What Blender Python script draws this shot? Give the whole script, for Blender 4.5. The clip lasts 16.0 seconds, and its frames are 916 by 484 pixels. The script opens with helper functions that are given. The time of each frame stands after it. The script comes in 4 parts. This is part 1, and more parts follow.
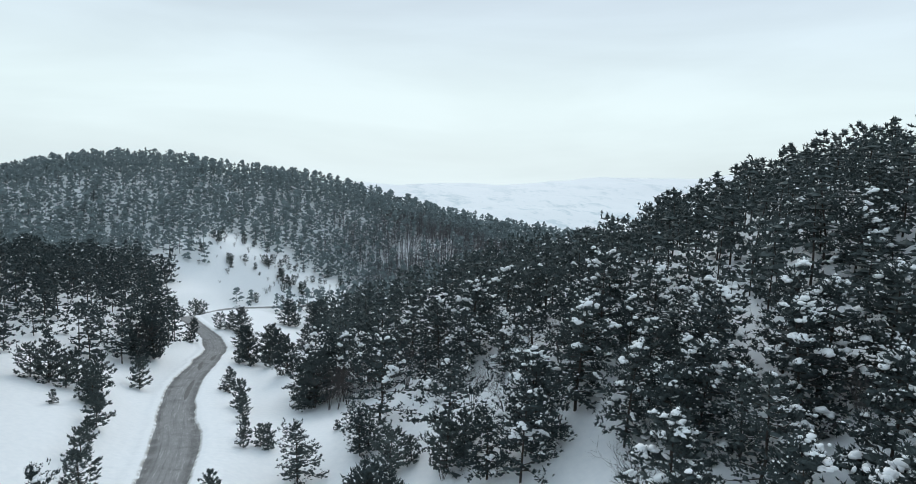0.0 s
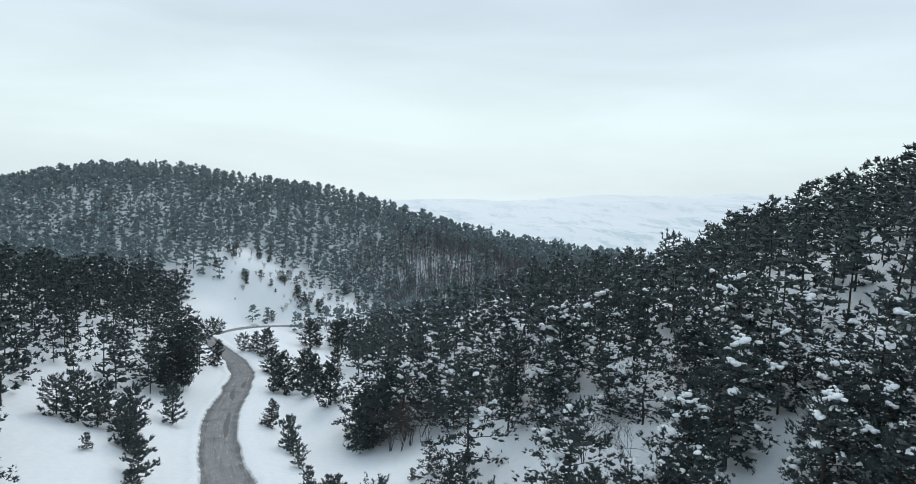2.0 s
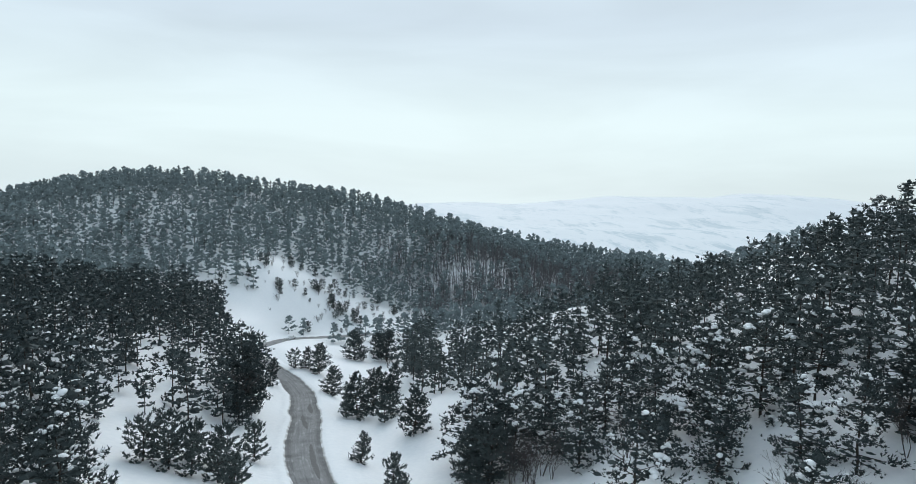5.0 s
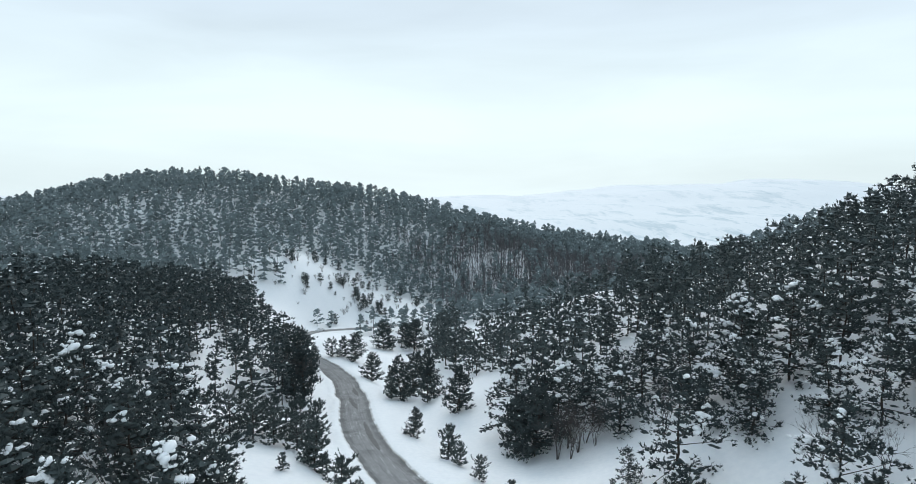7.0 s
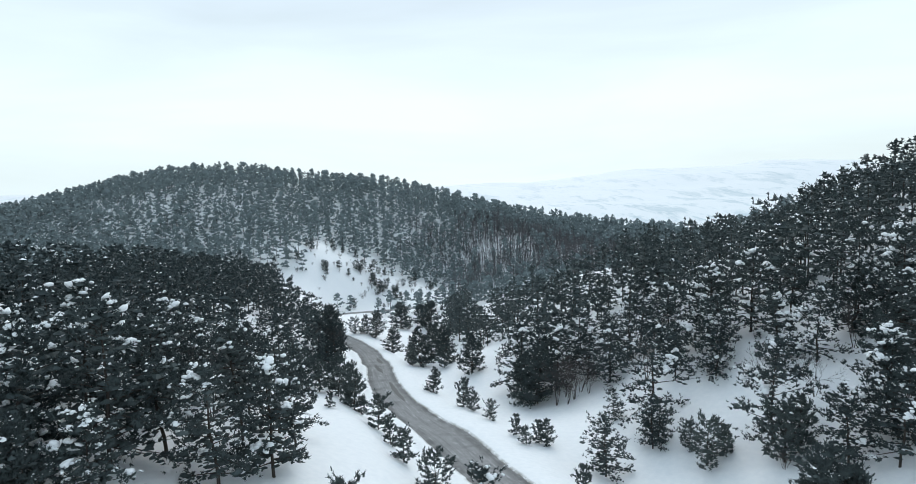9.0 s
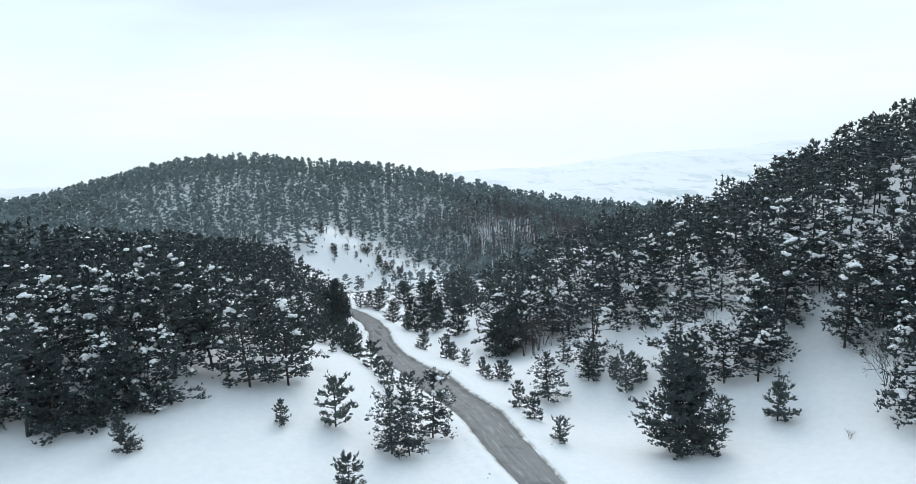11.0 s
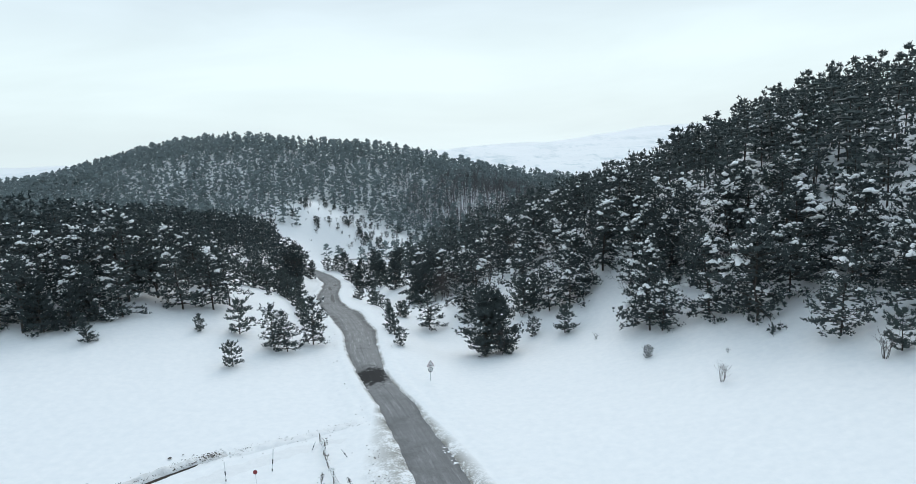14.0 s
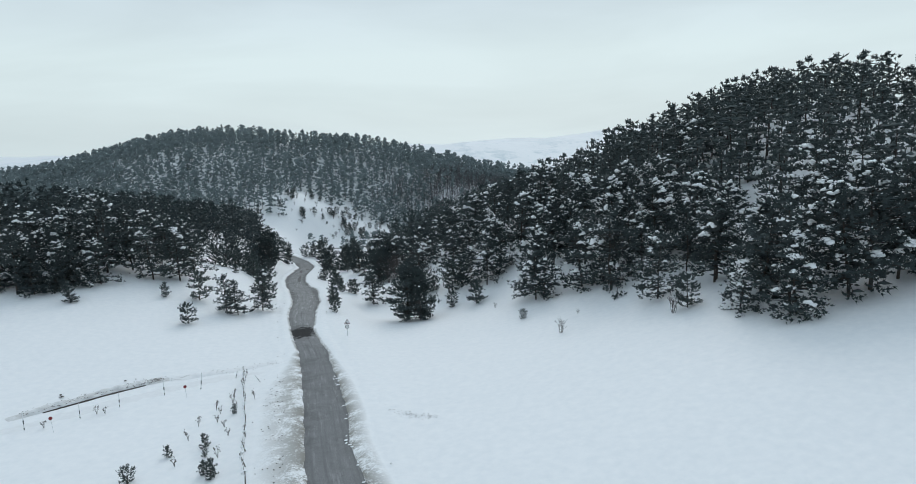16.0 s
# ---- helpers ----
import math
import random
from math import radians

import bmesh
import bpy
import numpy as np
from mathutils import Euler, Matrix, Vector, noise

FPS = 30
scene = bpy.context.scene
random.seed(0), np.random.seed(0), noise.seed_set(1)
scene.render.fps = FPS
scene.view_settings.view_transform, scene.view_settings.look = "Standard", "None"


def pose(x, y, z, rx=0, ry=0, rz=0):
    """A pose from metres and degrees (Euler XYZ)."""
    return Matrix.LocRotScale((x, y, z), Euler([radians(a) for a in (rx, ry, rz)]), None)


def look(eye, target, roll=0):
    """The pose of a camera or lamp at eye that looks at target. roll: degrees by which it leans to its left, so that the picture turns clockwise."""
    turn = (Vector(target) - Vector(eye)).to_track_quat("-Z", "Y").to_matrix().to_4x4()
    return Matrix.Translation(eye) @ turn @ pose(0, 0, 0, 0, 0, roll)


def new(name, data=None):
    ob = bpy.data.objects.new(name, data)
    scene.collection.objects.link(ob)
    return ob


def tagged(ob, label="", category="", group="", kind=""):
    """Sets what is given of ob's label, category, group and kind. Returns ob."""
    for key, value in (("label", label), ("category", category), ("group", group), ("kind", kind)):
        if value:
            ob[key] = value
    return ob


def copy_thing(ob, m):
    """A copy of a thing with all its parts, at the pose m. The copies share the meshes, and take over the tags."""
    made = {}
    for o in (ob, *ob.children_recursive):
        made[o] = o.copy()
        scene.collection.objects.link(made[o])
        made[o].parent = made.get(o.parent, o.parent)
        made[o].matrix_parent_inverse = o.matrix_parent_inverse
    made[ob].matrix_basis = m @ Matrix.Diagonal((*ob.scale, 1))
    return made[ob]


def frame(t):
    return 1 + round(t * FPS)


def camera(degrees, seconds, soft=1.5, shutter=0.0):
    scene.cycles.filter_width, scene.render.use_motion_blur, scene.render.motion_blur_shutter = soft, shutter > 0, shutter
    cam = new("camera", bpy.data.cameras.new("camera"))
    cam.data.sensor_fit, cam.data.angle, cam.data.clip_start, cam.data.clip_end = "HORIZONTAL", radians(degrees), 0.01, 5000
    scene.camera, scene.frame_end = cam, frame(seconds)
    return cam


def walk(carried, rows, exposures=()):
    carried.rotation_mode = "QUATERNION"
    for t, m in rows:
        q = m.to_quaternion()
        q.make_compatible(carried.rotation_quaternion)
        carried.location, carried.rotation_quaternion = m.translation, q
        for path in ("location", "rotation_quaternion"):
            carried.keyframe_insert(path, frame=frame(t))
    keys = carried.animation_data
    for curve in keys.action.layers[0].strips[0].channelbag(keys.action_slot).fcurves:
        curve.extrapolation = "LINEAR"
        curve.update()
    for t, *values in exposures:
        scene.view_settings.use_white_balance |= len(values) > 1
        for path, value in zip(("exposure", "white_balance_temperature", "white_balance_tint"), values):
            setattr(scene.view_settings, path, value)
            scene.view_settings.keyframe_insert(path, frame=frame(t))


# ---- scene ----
# ---------------------------------------------------------------- camera
cam = camera(72, 16.0, soft=0.75)
PATH = [
    (0, (-6.71, 61.42, 31.97), (-5.893, 71.310, 30.774), 2.07),
    (0.5, (-9.14, 64.58, 31.46), (-8.320, 74.484, 30.334), 2.36),
    (1, (-11.96, 67.81, 30.99), (-11.143, 77.720, 29.925), 2.54),
    (1.5, (-14.98, 70.96, 30.89), (-14.155, 80.877, 29.887), 2.56),
    (2, (-17.90, 74.29, 30.60), (-17.074, 84.210, 29.655), 2.59),
    (2.5, (-20.71, 77.77, 30.36), (-19.879, 87.692, 29.469), 2.61),
    (3, (-23.34, 81.06, 30.27), (-22.520, 90.989, 29.411), 2.66),
    (3.5, (-26.06, 83.58, 30.39), (-25.250, 93.507, 29.538), 2.52),
    (4, (-28.61, 85.49, 30.48), (-27.823, 95.417, 29.597), 2.34),
    (4.5, (-30.76, 86.87, 30.33), (-30.009, 96.798, 29.444), 2.07),
    (5, (-32.78, 87.18, 30.06), (-32.050, 97.117, 29.162), 1.92),
    (7.5, (-38.99, 77.60, 29.63), (-38.450, 87.531, 28.589), -0.11),
    (8, (-39.34, 73.96, 29.65), (-38.840, 83.884, 28.570), -0.46),
    (8.5, (-39.34, 69.95, 29.73), (-38.883, 79.877, 28.602), -0.89),
    (9, (-39.05, 65.54, 29.72), (-38.642, 75.461, 28.540), -1.11),
    (11.5, (-31.48, 40.03, 30.70), (-31.306, 49.917, 29.243), -2.24),
    (12, (-28.45, 35.29, 30.84), (-28.301, 45.168, 29.317), -2.55),
    (12.5, (-24.88, 30.91, 30.90), (-24.778, 40.786, 29.304), -2.71),
    (13, (-21.15, 26.52, 31.05), (-21.076, 36.378, 29.399), -2.66),
    (13.5, (-17.13, 22.24, 31.12), (-17.093, 32.089, 29.409), -2.63),
    (14, (-13.26, 17.94, 31.23), (-13.236, 27.787, 29.457), -2.57),
    (14.5, (-9.45, 13.39, 31.38), (-9.451, 23.222, 29.575), -2.40),
    (15, (-5.85, 8.80, 31.53), (-5.858, 18.633, 29.690), -2.23),
    (15.5, (-2.75, 4.18, 31.76), (-2.758, 14.008, 29.901), -2.07),
    (16, (0.00, 0.00, 31.98), (-0.000, 9.827, 30.125), -1.88),
]
walk(cam, [(t, look(eye, target, roll)) for t, eye, target, roll in PATH],
     exposures=[(0, 0.0), (3.5, 0.0), (5, 0.0), (7.5, 0.16), (9, 0.21), (11.5, 0.25), (12.5, 0.19), (14.5, 0.0), (16, -0.2)])

# ---------------------------------------------------------------- sky and light
SUN_UP, SUN_ROUND = radians(36), radians(8)


def overcast():
    world = bpy.data.worlds.new("overcast_sky")
    scene.world = world
    world.use_nodes = True
    nt = world.node_tree
    nt.nodes.clear()
    N, L = nt.nodes.new, nt.links.new
    co = N("ShaderNodeTexCoord")
    sep = N("ShaderNodeSeparateXYZ")
    L(co.outputs["Generated"], sep.inputs[0])
    ramp = N("ShaderNodeValToRGB")
    for p, c in ((0.0, (0.86, 1.005, 1.045)), (0.10, (0.872, 1.028, 1.065)), (0.24, (0.75, 0.89, 1.00)), (0.6, (0.63, 0.78, 0.90))):
        e = ramp.color_ramp.elements.new(p)
        e.color = (*c, 1)
    ramp.color_ramp.elements.remove(ramp.color_ramp.elements[0])
    ramp.color_ramp.elements.remove(ramp.color_ramp.elements[-1])
    L(sep.outputs["Z"], ramp.inputs[0])
    mp = N("ShaderNodeMapping")
    mp.inputs["Scale"].default_value = (1.0, 1.0, 5.5)
    L(co.outputs["Generated"], mp.inputs[0])
    no = N("ShaderNodeTexNoise")
    no.inputs["Scale"].default_value = 1.7
    no.inputs["Detail"].default_value = 5.0
    no.inputs["Roughness"].default_value = 0.5
    no.inputs["Distortion"].default_value = 0.4
    L(mp.outputs[0], no.inputs[0])
    rng = N("ShaderNodeMapRange")
    rng.inputs["From Min"].default_value, rng.inputs["From Max"].default_value = 0.32, 0.66
    rng.inputs["To Min"].default_value, rng.inputs["To Max"].default_value = 0.90, 1.05
    L(no.outputs[0], rng.inputs[0])
    mul = N("ShaderNodeVectorMath")
    mul.operation = "SCALE"
    L(ramp.outputs[0], mul.inputs[0])
    L(rng.outputs[0], mul.inputs["Scale"])
    cloud = N("ShaderNodeBackground")
    cloud.inputs["Strength"].default_value = 0.90
    L(mul.outputs[0], cloud.inputs["Color"])
    sky = N("ShaderNodeTexSky")
    sky.sky_type = "NISHITA"
    sky.sun_disc = False
    sky.sun_elevation, sky.sun_rotation = SUN_UP, SUN_ROUND
    above = N("ShaderNodeBackground")
    above.inputs["Strength"].default_value = 0.08
    L(sky.outputs[0], above.inputs["Color"])
    mix = N("ShaderNodeMixShader")
    mix.inputs[0].default_value = 0.97
    L(above.outputs[0], mix.inputs[1])
    L(cloud.outputs[0], mix.inputs[2])
    out = N("ShaderNodeOutputWorld")
    L(mix.outputs[0], out.inputs["Surface"])


overcast()
sun = new("sun", bpy.data.lights.new("sun", "SUN"))
sun.data.energy, sun.data.angle, sun.data.color = 1.0, radians(35), (1.0, 0.97, 0.93)
sun.matrix_world = look((60, 400, 300), (0, 0, 0))


# ---------------------------------------------------------------- materials
class Mat:
    """A node material: base colour from noise at two scales, with relief."""

    def __init__(self, name, rough=0.9, spec=0.3, metal=0.0):
        self.m = bpy.data.materials.new(name)
        self.m.use_nodes = True
        self.nt = self.m.node_tree
        self.b = self.nt.nodes["Principled BSDF"]
        self.b.inputs["Roughness"].default_value = rough
        self.b.inputs["Specular IOR Level"].default_value = spec
        self.b.inputs["Metallic"].default_value = metal

    def node(self, kind, **values):
        n = self.nt.nodes.new(kind)
        for k, v in values.items():
            n.inputs[k].default_value = v
        return n

    def link(self, a, b):
        self.nt.links.new(a, b)

    def where(self):
        return self.node("ShaderNodeNewGeometry").outputs["Position"]

    def noise(self, scale, detail=4.0, rough=0.55, at=None, stretch=None):
        at = at or self.where()
        if stretch:
            mp = self.node("ShaderNodeMapping", Scale=stretch)
            self.link(at, mp.inputs[0])
            at = mp.outputs[0]
        n = self.node("ShaderNodeTexNoise", Scale=scale, Detail=detail, Roughness=rough)
        self.link(at, n.inputs["Vector"])
        return n.outputs[0]

    def ramp(self, fac, *stops):
        n = self.node("ShaderNodeValToRGB")
        els = n.color_ramp.elements
        while len(els) < len(stops):
            els.new(0.5)
        for e, (p, c) in zip(els, stops):
            e.position, e.color = p, (*c, 1)
        self.link(fac, n.inputs[0])
        return n.outputs[0]

    def mix(self, fac, a, b, how="MIX"):
        n = self.node("ShaderNodeMix")
        n.data_type, n.blend_type = "RGBA", how
        for v, i in ((fac, 0), (a, 6), (b, 7)):
            if isinstance(v, (int, float)):
                n.inputs[i].default_value = v
            elif isinstance(v, tuple):
                n.inputs[i].default_value = (*v, 1)
            else:
                self.link(v, n.inputs[i])
        return n.outputs[2]

    def relief(self, height, strength=0.4, distance=0.05):
        n = self.node("ShaderNodeBump", Strength=strength, Distance=distance)
        self.link(height, n.inputs["Height"])
        self.link(n.outputs[0], self.b.inputs["Normal"])

    def colour(self, c):
        if isinstance(c, tuple):
            self.b.inputs["Base Color"].default_value = (*c, 1)
        else:
            self.link(c, self.b.inputs["Base Color"])
        return self.m


def snow_material(name, low, high, lumps):
    k = Mat(name, 0.75, 0.25)
    big = k.noise(0.06, 5.0)
    fine = k.noise(1.6, 5.0, 0.6)
    k.relief(k.mix(0.35, big, fine), lumps, 0.5)
    return k.colour(k.mix(k.ramp(fine, (0.35, (0.2, 0.2, 0.2)), (0.65, (0.8, 0.8, 0.8))), low, high))


def ground_material():
    k = Mat("snow_field", 0.75, 0.25)
    at = k.where()
    big, fine = k.noise(0.05, 5.0, at=at), k.noise(1.3, 6.0, 0.6, at=at)
    near = k.mix(k.ramp(fine, (0.3, (0, 0, 0)), (0.7, (1, 1, 1))), (0.84, 0.86, 0.88), (0.91, 0.92, 0.93))
    # bare scrub and hedges far down in the valley, tinted pale blue as painted haze
    woods = k.ramp(k.noise(0.006, 9.0, 0.68, at=at, stretch=(1.0, 0.30, 1.0)), (0.50, (0, 0, 0)), (0.60, (1, 1, 1)))
    lines = k.ramp(k.noise(0.028, 7.0, 0.75, at=at, stretch=(1.0, 0.30, 1.0)), (0.50, (0, 0, 0)), (0.64, (0.7, 0.7, 0.7)))
    sep = k.node("ShaderNodeSeparateXYZ")
    k.link(at, sep.inputs[0])
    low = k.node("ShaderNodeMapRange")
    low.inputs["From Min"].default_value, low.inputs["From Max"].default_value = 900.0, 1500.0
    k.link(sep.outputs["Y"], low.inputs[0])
    # at least 0.30 everywhere, so the haze tint covers the far snow too
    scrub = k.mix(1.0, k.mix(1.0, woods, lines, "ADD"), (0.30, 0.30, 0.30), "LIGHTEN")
    veg_haze = k.mix(1.0, scrub, low.outputs[0], "MULTIPLY")
    # contrast fades towards the horizon, haze put into the colour
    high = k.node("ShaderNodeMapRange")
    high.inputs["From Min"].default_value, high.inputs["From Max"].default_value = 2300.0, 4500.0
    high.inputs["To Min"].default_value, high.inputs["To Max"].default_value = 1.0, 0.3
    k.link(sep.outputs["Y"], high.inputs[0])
    veg_haze = k.mix(1.0, veg_haze, high.outputs[0], "MULTIPLY")
    col = k.mix(veg_haze, near, (0.57, 0.65, 0.69))
    k.relief(k.mix(0.25, big, fine), 0.035, 0.5)
    return k.colour(col)


def road_material():
    k = Mat("worn_asphalt", 0.85, 0.12)
    at = k.where()
    fine, mid = k.noise(9.0, 6.0, 0.65, at=at), k.noise(0.9, 6.0, 0.6, at=at)
    base = k.mix(mid, (0.235, 0.236, 0.238), (0.42, 0.42, 0.42))
    base = k.mix(k.ramp(fine, (0.35, (0, 0, 0)), (0.7, (0.5, 0.5, 0.5))), base, (0.10, 0.097, 0.095))
    uv = k.node("ShaderNodeTexCoord").outputs["UV"]
    mp = k.node("ShaderNodeMapping", Scale=(2.6, 0.05, 1.0))
    k.link(uv, mp.inputs[0])
    streak = k.noise(1.0, 5.0, 0.6, at=mp.outputs[0])
    base = k.mix(k.ramp(streak, (0.48, (0, 0, 0)), (0.70, (0.4, 0.4, 0.4))), base, (0.08, 0.08, 0.082))
    mp2 = k.node("ShaderNodeMapping", Scale=(2.2, 0.22, 1.0))
    k.link(uv, mp2.inputs[0])
    slush = k.noise(1.0, 8.0, 0.7, at=mp2.outputs[0])
    base = k.mix(k.ramp(slush, (0.54, (0, 0, 0)), (0.68, (0.6, 0.6, 0.6))), base, (0.55, 0.55, 0.55))
    # wetter towards the junction, with dark wet edges
    here = k.node("ShaderNodeSeparateXYZ")
    k.link(at, here.inputs[0])
    wet = k.node("ShaderNodeMapRange")
    wet.inputs["From Min"].default_value, wet.inputs["From Max"].default_value = 104.0, 78.0
    wet.inputs["To Min"].default_value, wet.inputs["To Max"].default_value = 0.0, 0.42
    k.link(here.outputs["Y"], wet.inputs[0])
    base = k.mix(wet.outputs[0], base, (0.125, 0.13, 0.138))
    across = k.node("ShaderNodeSeparateXYZ")
    k.link(uv, across.inputs[0])
    away = k.node("ShaderNodeMath")
    away.operation = "ABSOLUTE"
    k.link(across.outputs["X"], away.inputs[0])
    rim = k.node("ShaderNodeMapRange")
    rim.inputs["From Min"].default_value, rim.inputs["From Max"].default_value = 1.5, 2.3
    k.link(away.outputs[0], rim.inputs[0])
    damp = k.ramp(k.noise(0.45, 5.0, 0.65, at=at), (0.36, (0, 0, 0)), (0.56, (0.5, 0.5, 0.5)))
    blot = k.ramp(k.noise(0.28, 6.0, 0.68, at=at), (0.52, (0, 0, 0)), (0.66, (0.35, 0.35, 0.35)))
    base = k.mix(blot, base, (0.08, 0.08, 0.082))
    # one dark wet patch across the worn surface, and a few small ones down the middle
    gap = k.node("ShaderNodeVectorMath")
    gap.operation = "SUBTRACT"
    gap.inputs[1].default_value = (-24.9, 94.2, 0.2)
    k.link(at, gap.inputs[0])
    squeeze = k.node("ShaderNodeMapping", Scale=(0.36, 0.26, 0.0))
    k.link(gap.outputs[0], squeeze.inputs[0])
    far = k.node("ShaderNodeVectorMath")
    far.operation = "LENGTH"
    k.link(squeeze.outputs[0], far.inputs[0])
    ragged = k.mix(0.35, far.outputs["Value"], k.ramp(k.noise(1.1, 6.0, 0.7, at=at), (0.3, (0, 0, 0)), (0.7, (1.6, 1.6, 1.6))))
    base = k.mix(k.ramp(ragged, (0.72, (0.95, 0.95, 0.95)), (0.96, (0, 0, 0))), base, (0.022, 0.022, 0.023))
    spots = k.ramp(k.noise(0.9, 3.0, 0.6, at=at), (0.66, (0, 0, 0)), (0.76, (0.35, 0.35, 0.35)))
    base = k.mix(spots, base, (0.05, 0.048, 0.047))
    base = k.mix(k.mix(1.0, rim.outputs[0], damp, "MULTIPLY"), base, (0.06, 0.058, 0.057))
    k.relief(fine, 0.3, 0.02)
    return k.colour(base)


def verge_material(name, reach):
    """Ploughed snow, soiled for that far from the asphalt near the junction."""
    k = Mat(name, 0.8, 0.25)
    at = k.where()
    dirt = k.mix(0.5, k.noise(4.5, 7.0, 0.8, at=at), k.noise(0.45, 4.0, 0.65, at=at))
    uv = k.node("ShaderNodeSeparateXYZ")
    k.link(k.node("ShaderNodeTexCoord").outputs["UV"], uv.inputs[0])
    edge = k.node("ShaderNodeMapRange")
    edge.inputs["From Min"].default_value, edge.inputs["From Max"].default_value = 1.6, 0.0
    k.link(uv.outputs["X"], edge.inputs[0])
    here = k.node("ShaderNodeSeparateXYZ")
    k.link(at, here.inputs[0])
    worn = k.node("ShaderNodeMapRange")
    worn.inputs["From Min"].default_value, worn.inputs["From Max"].default_value = 84.0, 66.0
    worn.inputs["To Min"].default_value, worn.inputs["To Max"].default_value = 0.4, reach
    k.link(here.outputs["Y"], worn.inputs[0])
    k.link(worn.outputs[0], edge.inputs["From Min"])
    amount = k.mix(1.0, k.ramp(dirt, (0.43, (0, 0, 0)), (0.52, (1, 1, 1))), edge.outputs[0], "MULTIPLY")
    fine = k.noise(1.3, 6.0, 0.6, at=at)
    clean = k.mix(k.ramp(fine, (0.3, (0, 0, 0)), (0.7, (1, 1, 1))), (0.84, 0.86, 0.88), (0.91, 0.92, 0.93))
    k.relief(k.noise(2.4, 6.0, 0.65, at=at), 0.22, 0.2)
    return k.colour(k.mix(amount, clean, (0.27, 0.26, 0.235)))


def needle_material(name, a, b):
    k = Mat(name, 0.7, 0.2)
    r = k.node("ShaderNodeNewGeometry").outputs["Random Per Island"]
    o = k.node("ShaderNodeObjectInfo").outputs["Random"]
    mixed = k.mix(r, a, b)
    return k.colour(k.mix(0.5, mixed, k.mix(o, a, b)))


def bark_material(name, a, b):
    k = Mat(name, 0.95, 0.1)
    n = k.noise(3.0, 6.0, 0.7, stretch=(1, 1, 0.25))
    k.relief(n, 0.6, 0.05)
    return k.colour(k.mix(n, a, b))


def paint(name, c, rough=0.5, metal=0.0):
    k = Mat(name, rough, 0.4, metal)
    n = k.noise(12.0, 5.0, 0.6)
    return k.colour(k.mix(k.ramp(n, (0.4, (0, 0, 0)), (0.7, (0.35, 0.35, 0.35))), c, tuple(v * 0.7 for v in c)))


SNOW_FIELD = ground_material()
ASPHALT = road_material()
VERGES = {-1: verge_material("soiled_snow", 4.2), 1: verge_material("ploughed_snow", 1.7)}
TREE_SNOW = snow_material("tree_snow", (0.86, 0.88, 0.90), (0.93, 0.94, 0.95), 0.2)
NEEDLES = needle_material("pine_needles", (0.039, 0.054, 0.057), (0.088, 0.109, 0.108))
# far pines: distance haze painted into the needles as a paler, bluer green
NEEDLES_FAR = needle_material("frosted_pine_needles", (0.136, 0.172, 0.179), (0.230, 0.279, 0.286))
NEEDLES_YOUNG = needle_material("young_pine_needles", (0.060, 0.080, 0.080), (0.120, 0.145, 0.142))
BARK = bark_material("pine_bark", (0.036, 0.031, 0.028), (0.095, 0.080, 0.070))
TWIG = bark_material("bare_twig", (0.07, 0.063, 0.062), (0.15, 0.135, 0.13))
# far copy of bare_twig, greyed and lightened to paint in distance haze
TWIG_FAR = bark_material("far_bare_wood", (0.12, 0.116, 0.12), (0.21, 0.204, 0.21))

# ---------------------------------------------------------------- lie of the land
RNG = np.random.default_rng(7)
LATTICE = RNG.random((256, 256))


def ripple(x, y, size, octaves=3):
    """Smooth value noise, about -1 to 1, with waves of that size in metres."""
    total, weight, amp = 0.0, 0.0, 1.0
    for o in range(octaves):
        u, v = np.asarray(x) / size + 17.3 * o, np.asarray(y) / size + 5.9 * o
        i, j = np.floor(u).astype(int), np.floor(v).astype(int)
        f, g = u - i, v - j
        f, g = f * f * (3 - 2 * f), g * g * (3 - 2 * g)
        c = lambda a, b: LATTICE[a % 256, b % 256]
        n = (c(i, j) * (1 - f) + c(i + 1, j) * f) * (1 - g) + (c(i, j + 1) * (1 - f) + c(i + 1, j + 1) * f) * g
        total, weight, amp, size = total + amp * (2 * n - 1), weight + amp, amp * 0.5, size * 0.5
    return total / weight


def ease(a, b, v):
    s = np.clip((np.asarray(v, float) - a) / (b - a), 0, 1)
    return s * s * (3 - 2 * s)


# knolls and hollows: centre x, y, radius, height
NEAR_FORMS = [(130, 230, 75, 23.8), (-38, 165, 45, -11.1), (8, 95, 45, -6.2), (-126, 134, 75, 5.2), (79, 113, 75, 11.8),
              (-59, 153, 28, 2.6), (-39, 67, 120, -1.0), (1, 113, 18, -2.3), (-62, 116, 18, 3.3), (103, 172, 75, 17.4),
              (-46, 191, 22, -5.9), (-14, 131, 18, -4.6), (-18, 167, 18, -3.5), (-26, 104, 45, -2.6), (58, 205, 28, -0.9),
              (60, 40, 50, 4.5), (-60, -10, 90, -6.6)]
MID_FORMS = [(-36, 350, 120, -29.7), (100, 480, 80, -5.4), (-43, 236, 28, -12.7), (10, 259, 28, 10.7), (0, 330, 35, 10.2),
              (-29, 427, 30, -12.9), (-95, 375, 22, 10.6), (-77, 358, 22, -11.2), (150, 330, 60, 20.9), (0, 374, 75, -4.4),
              (80, 420, 60, -3.1), (0, 455, 45, 10.0), (-30, 300, 40, -8.0)]
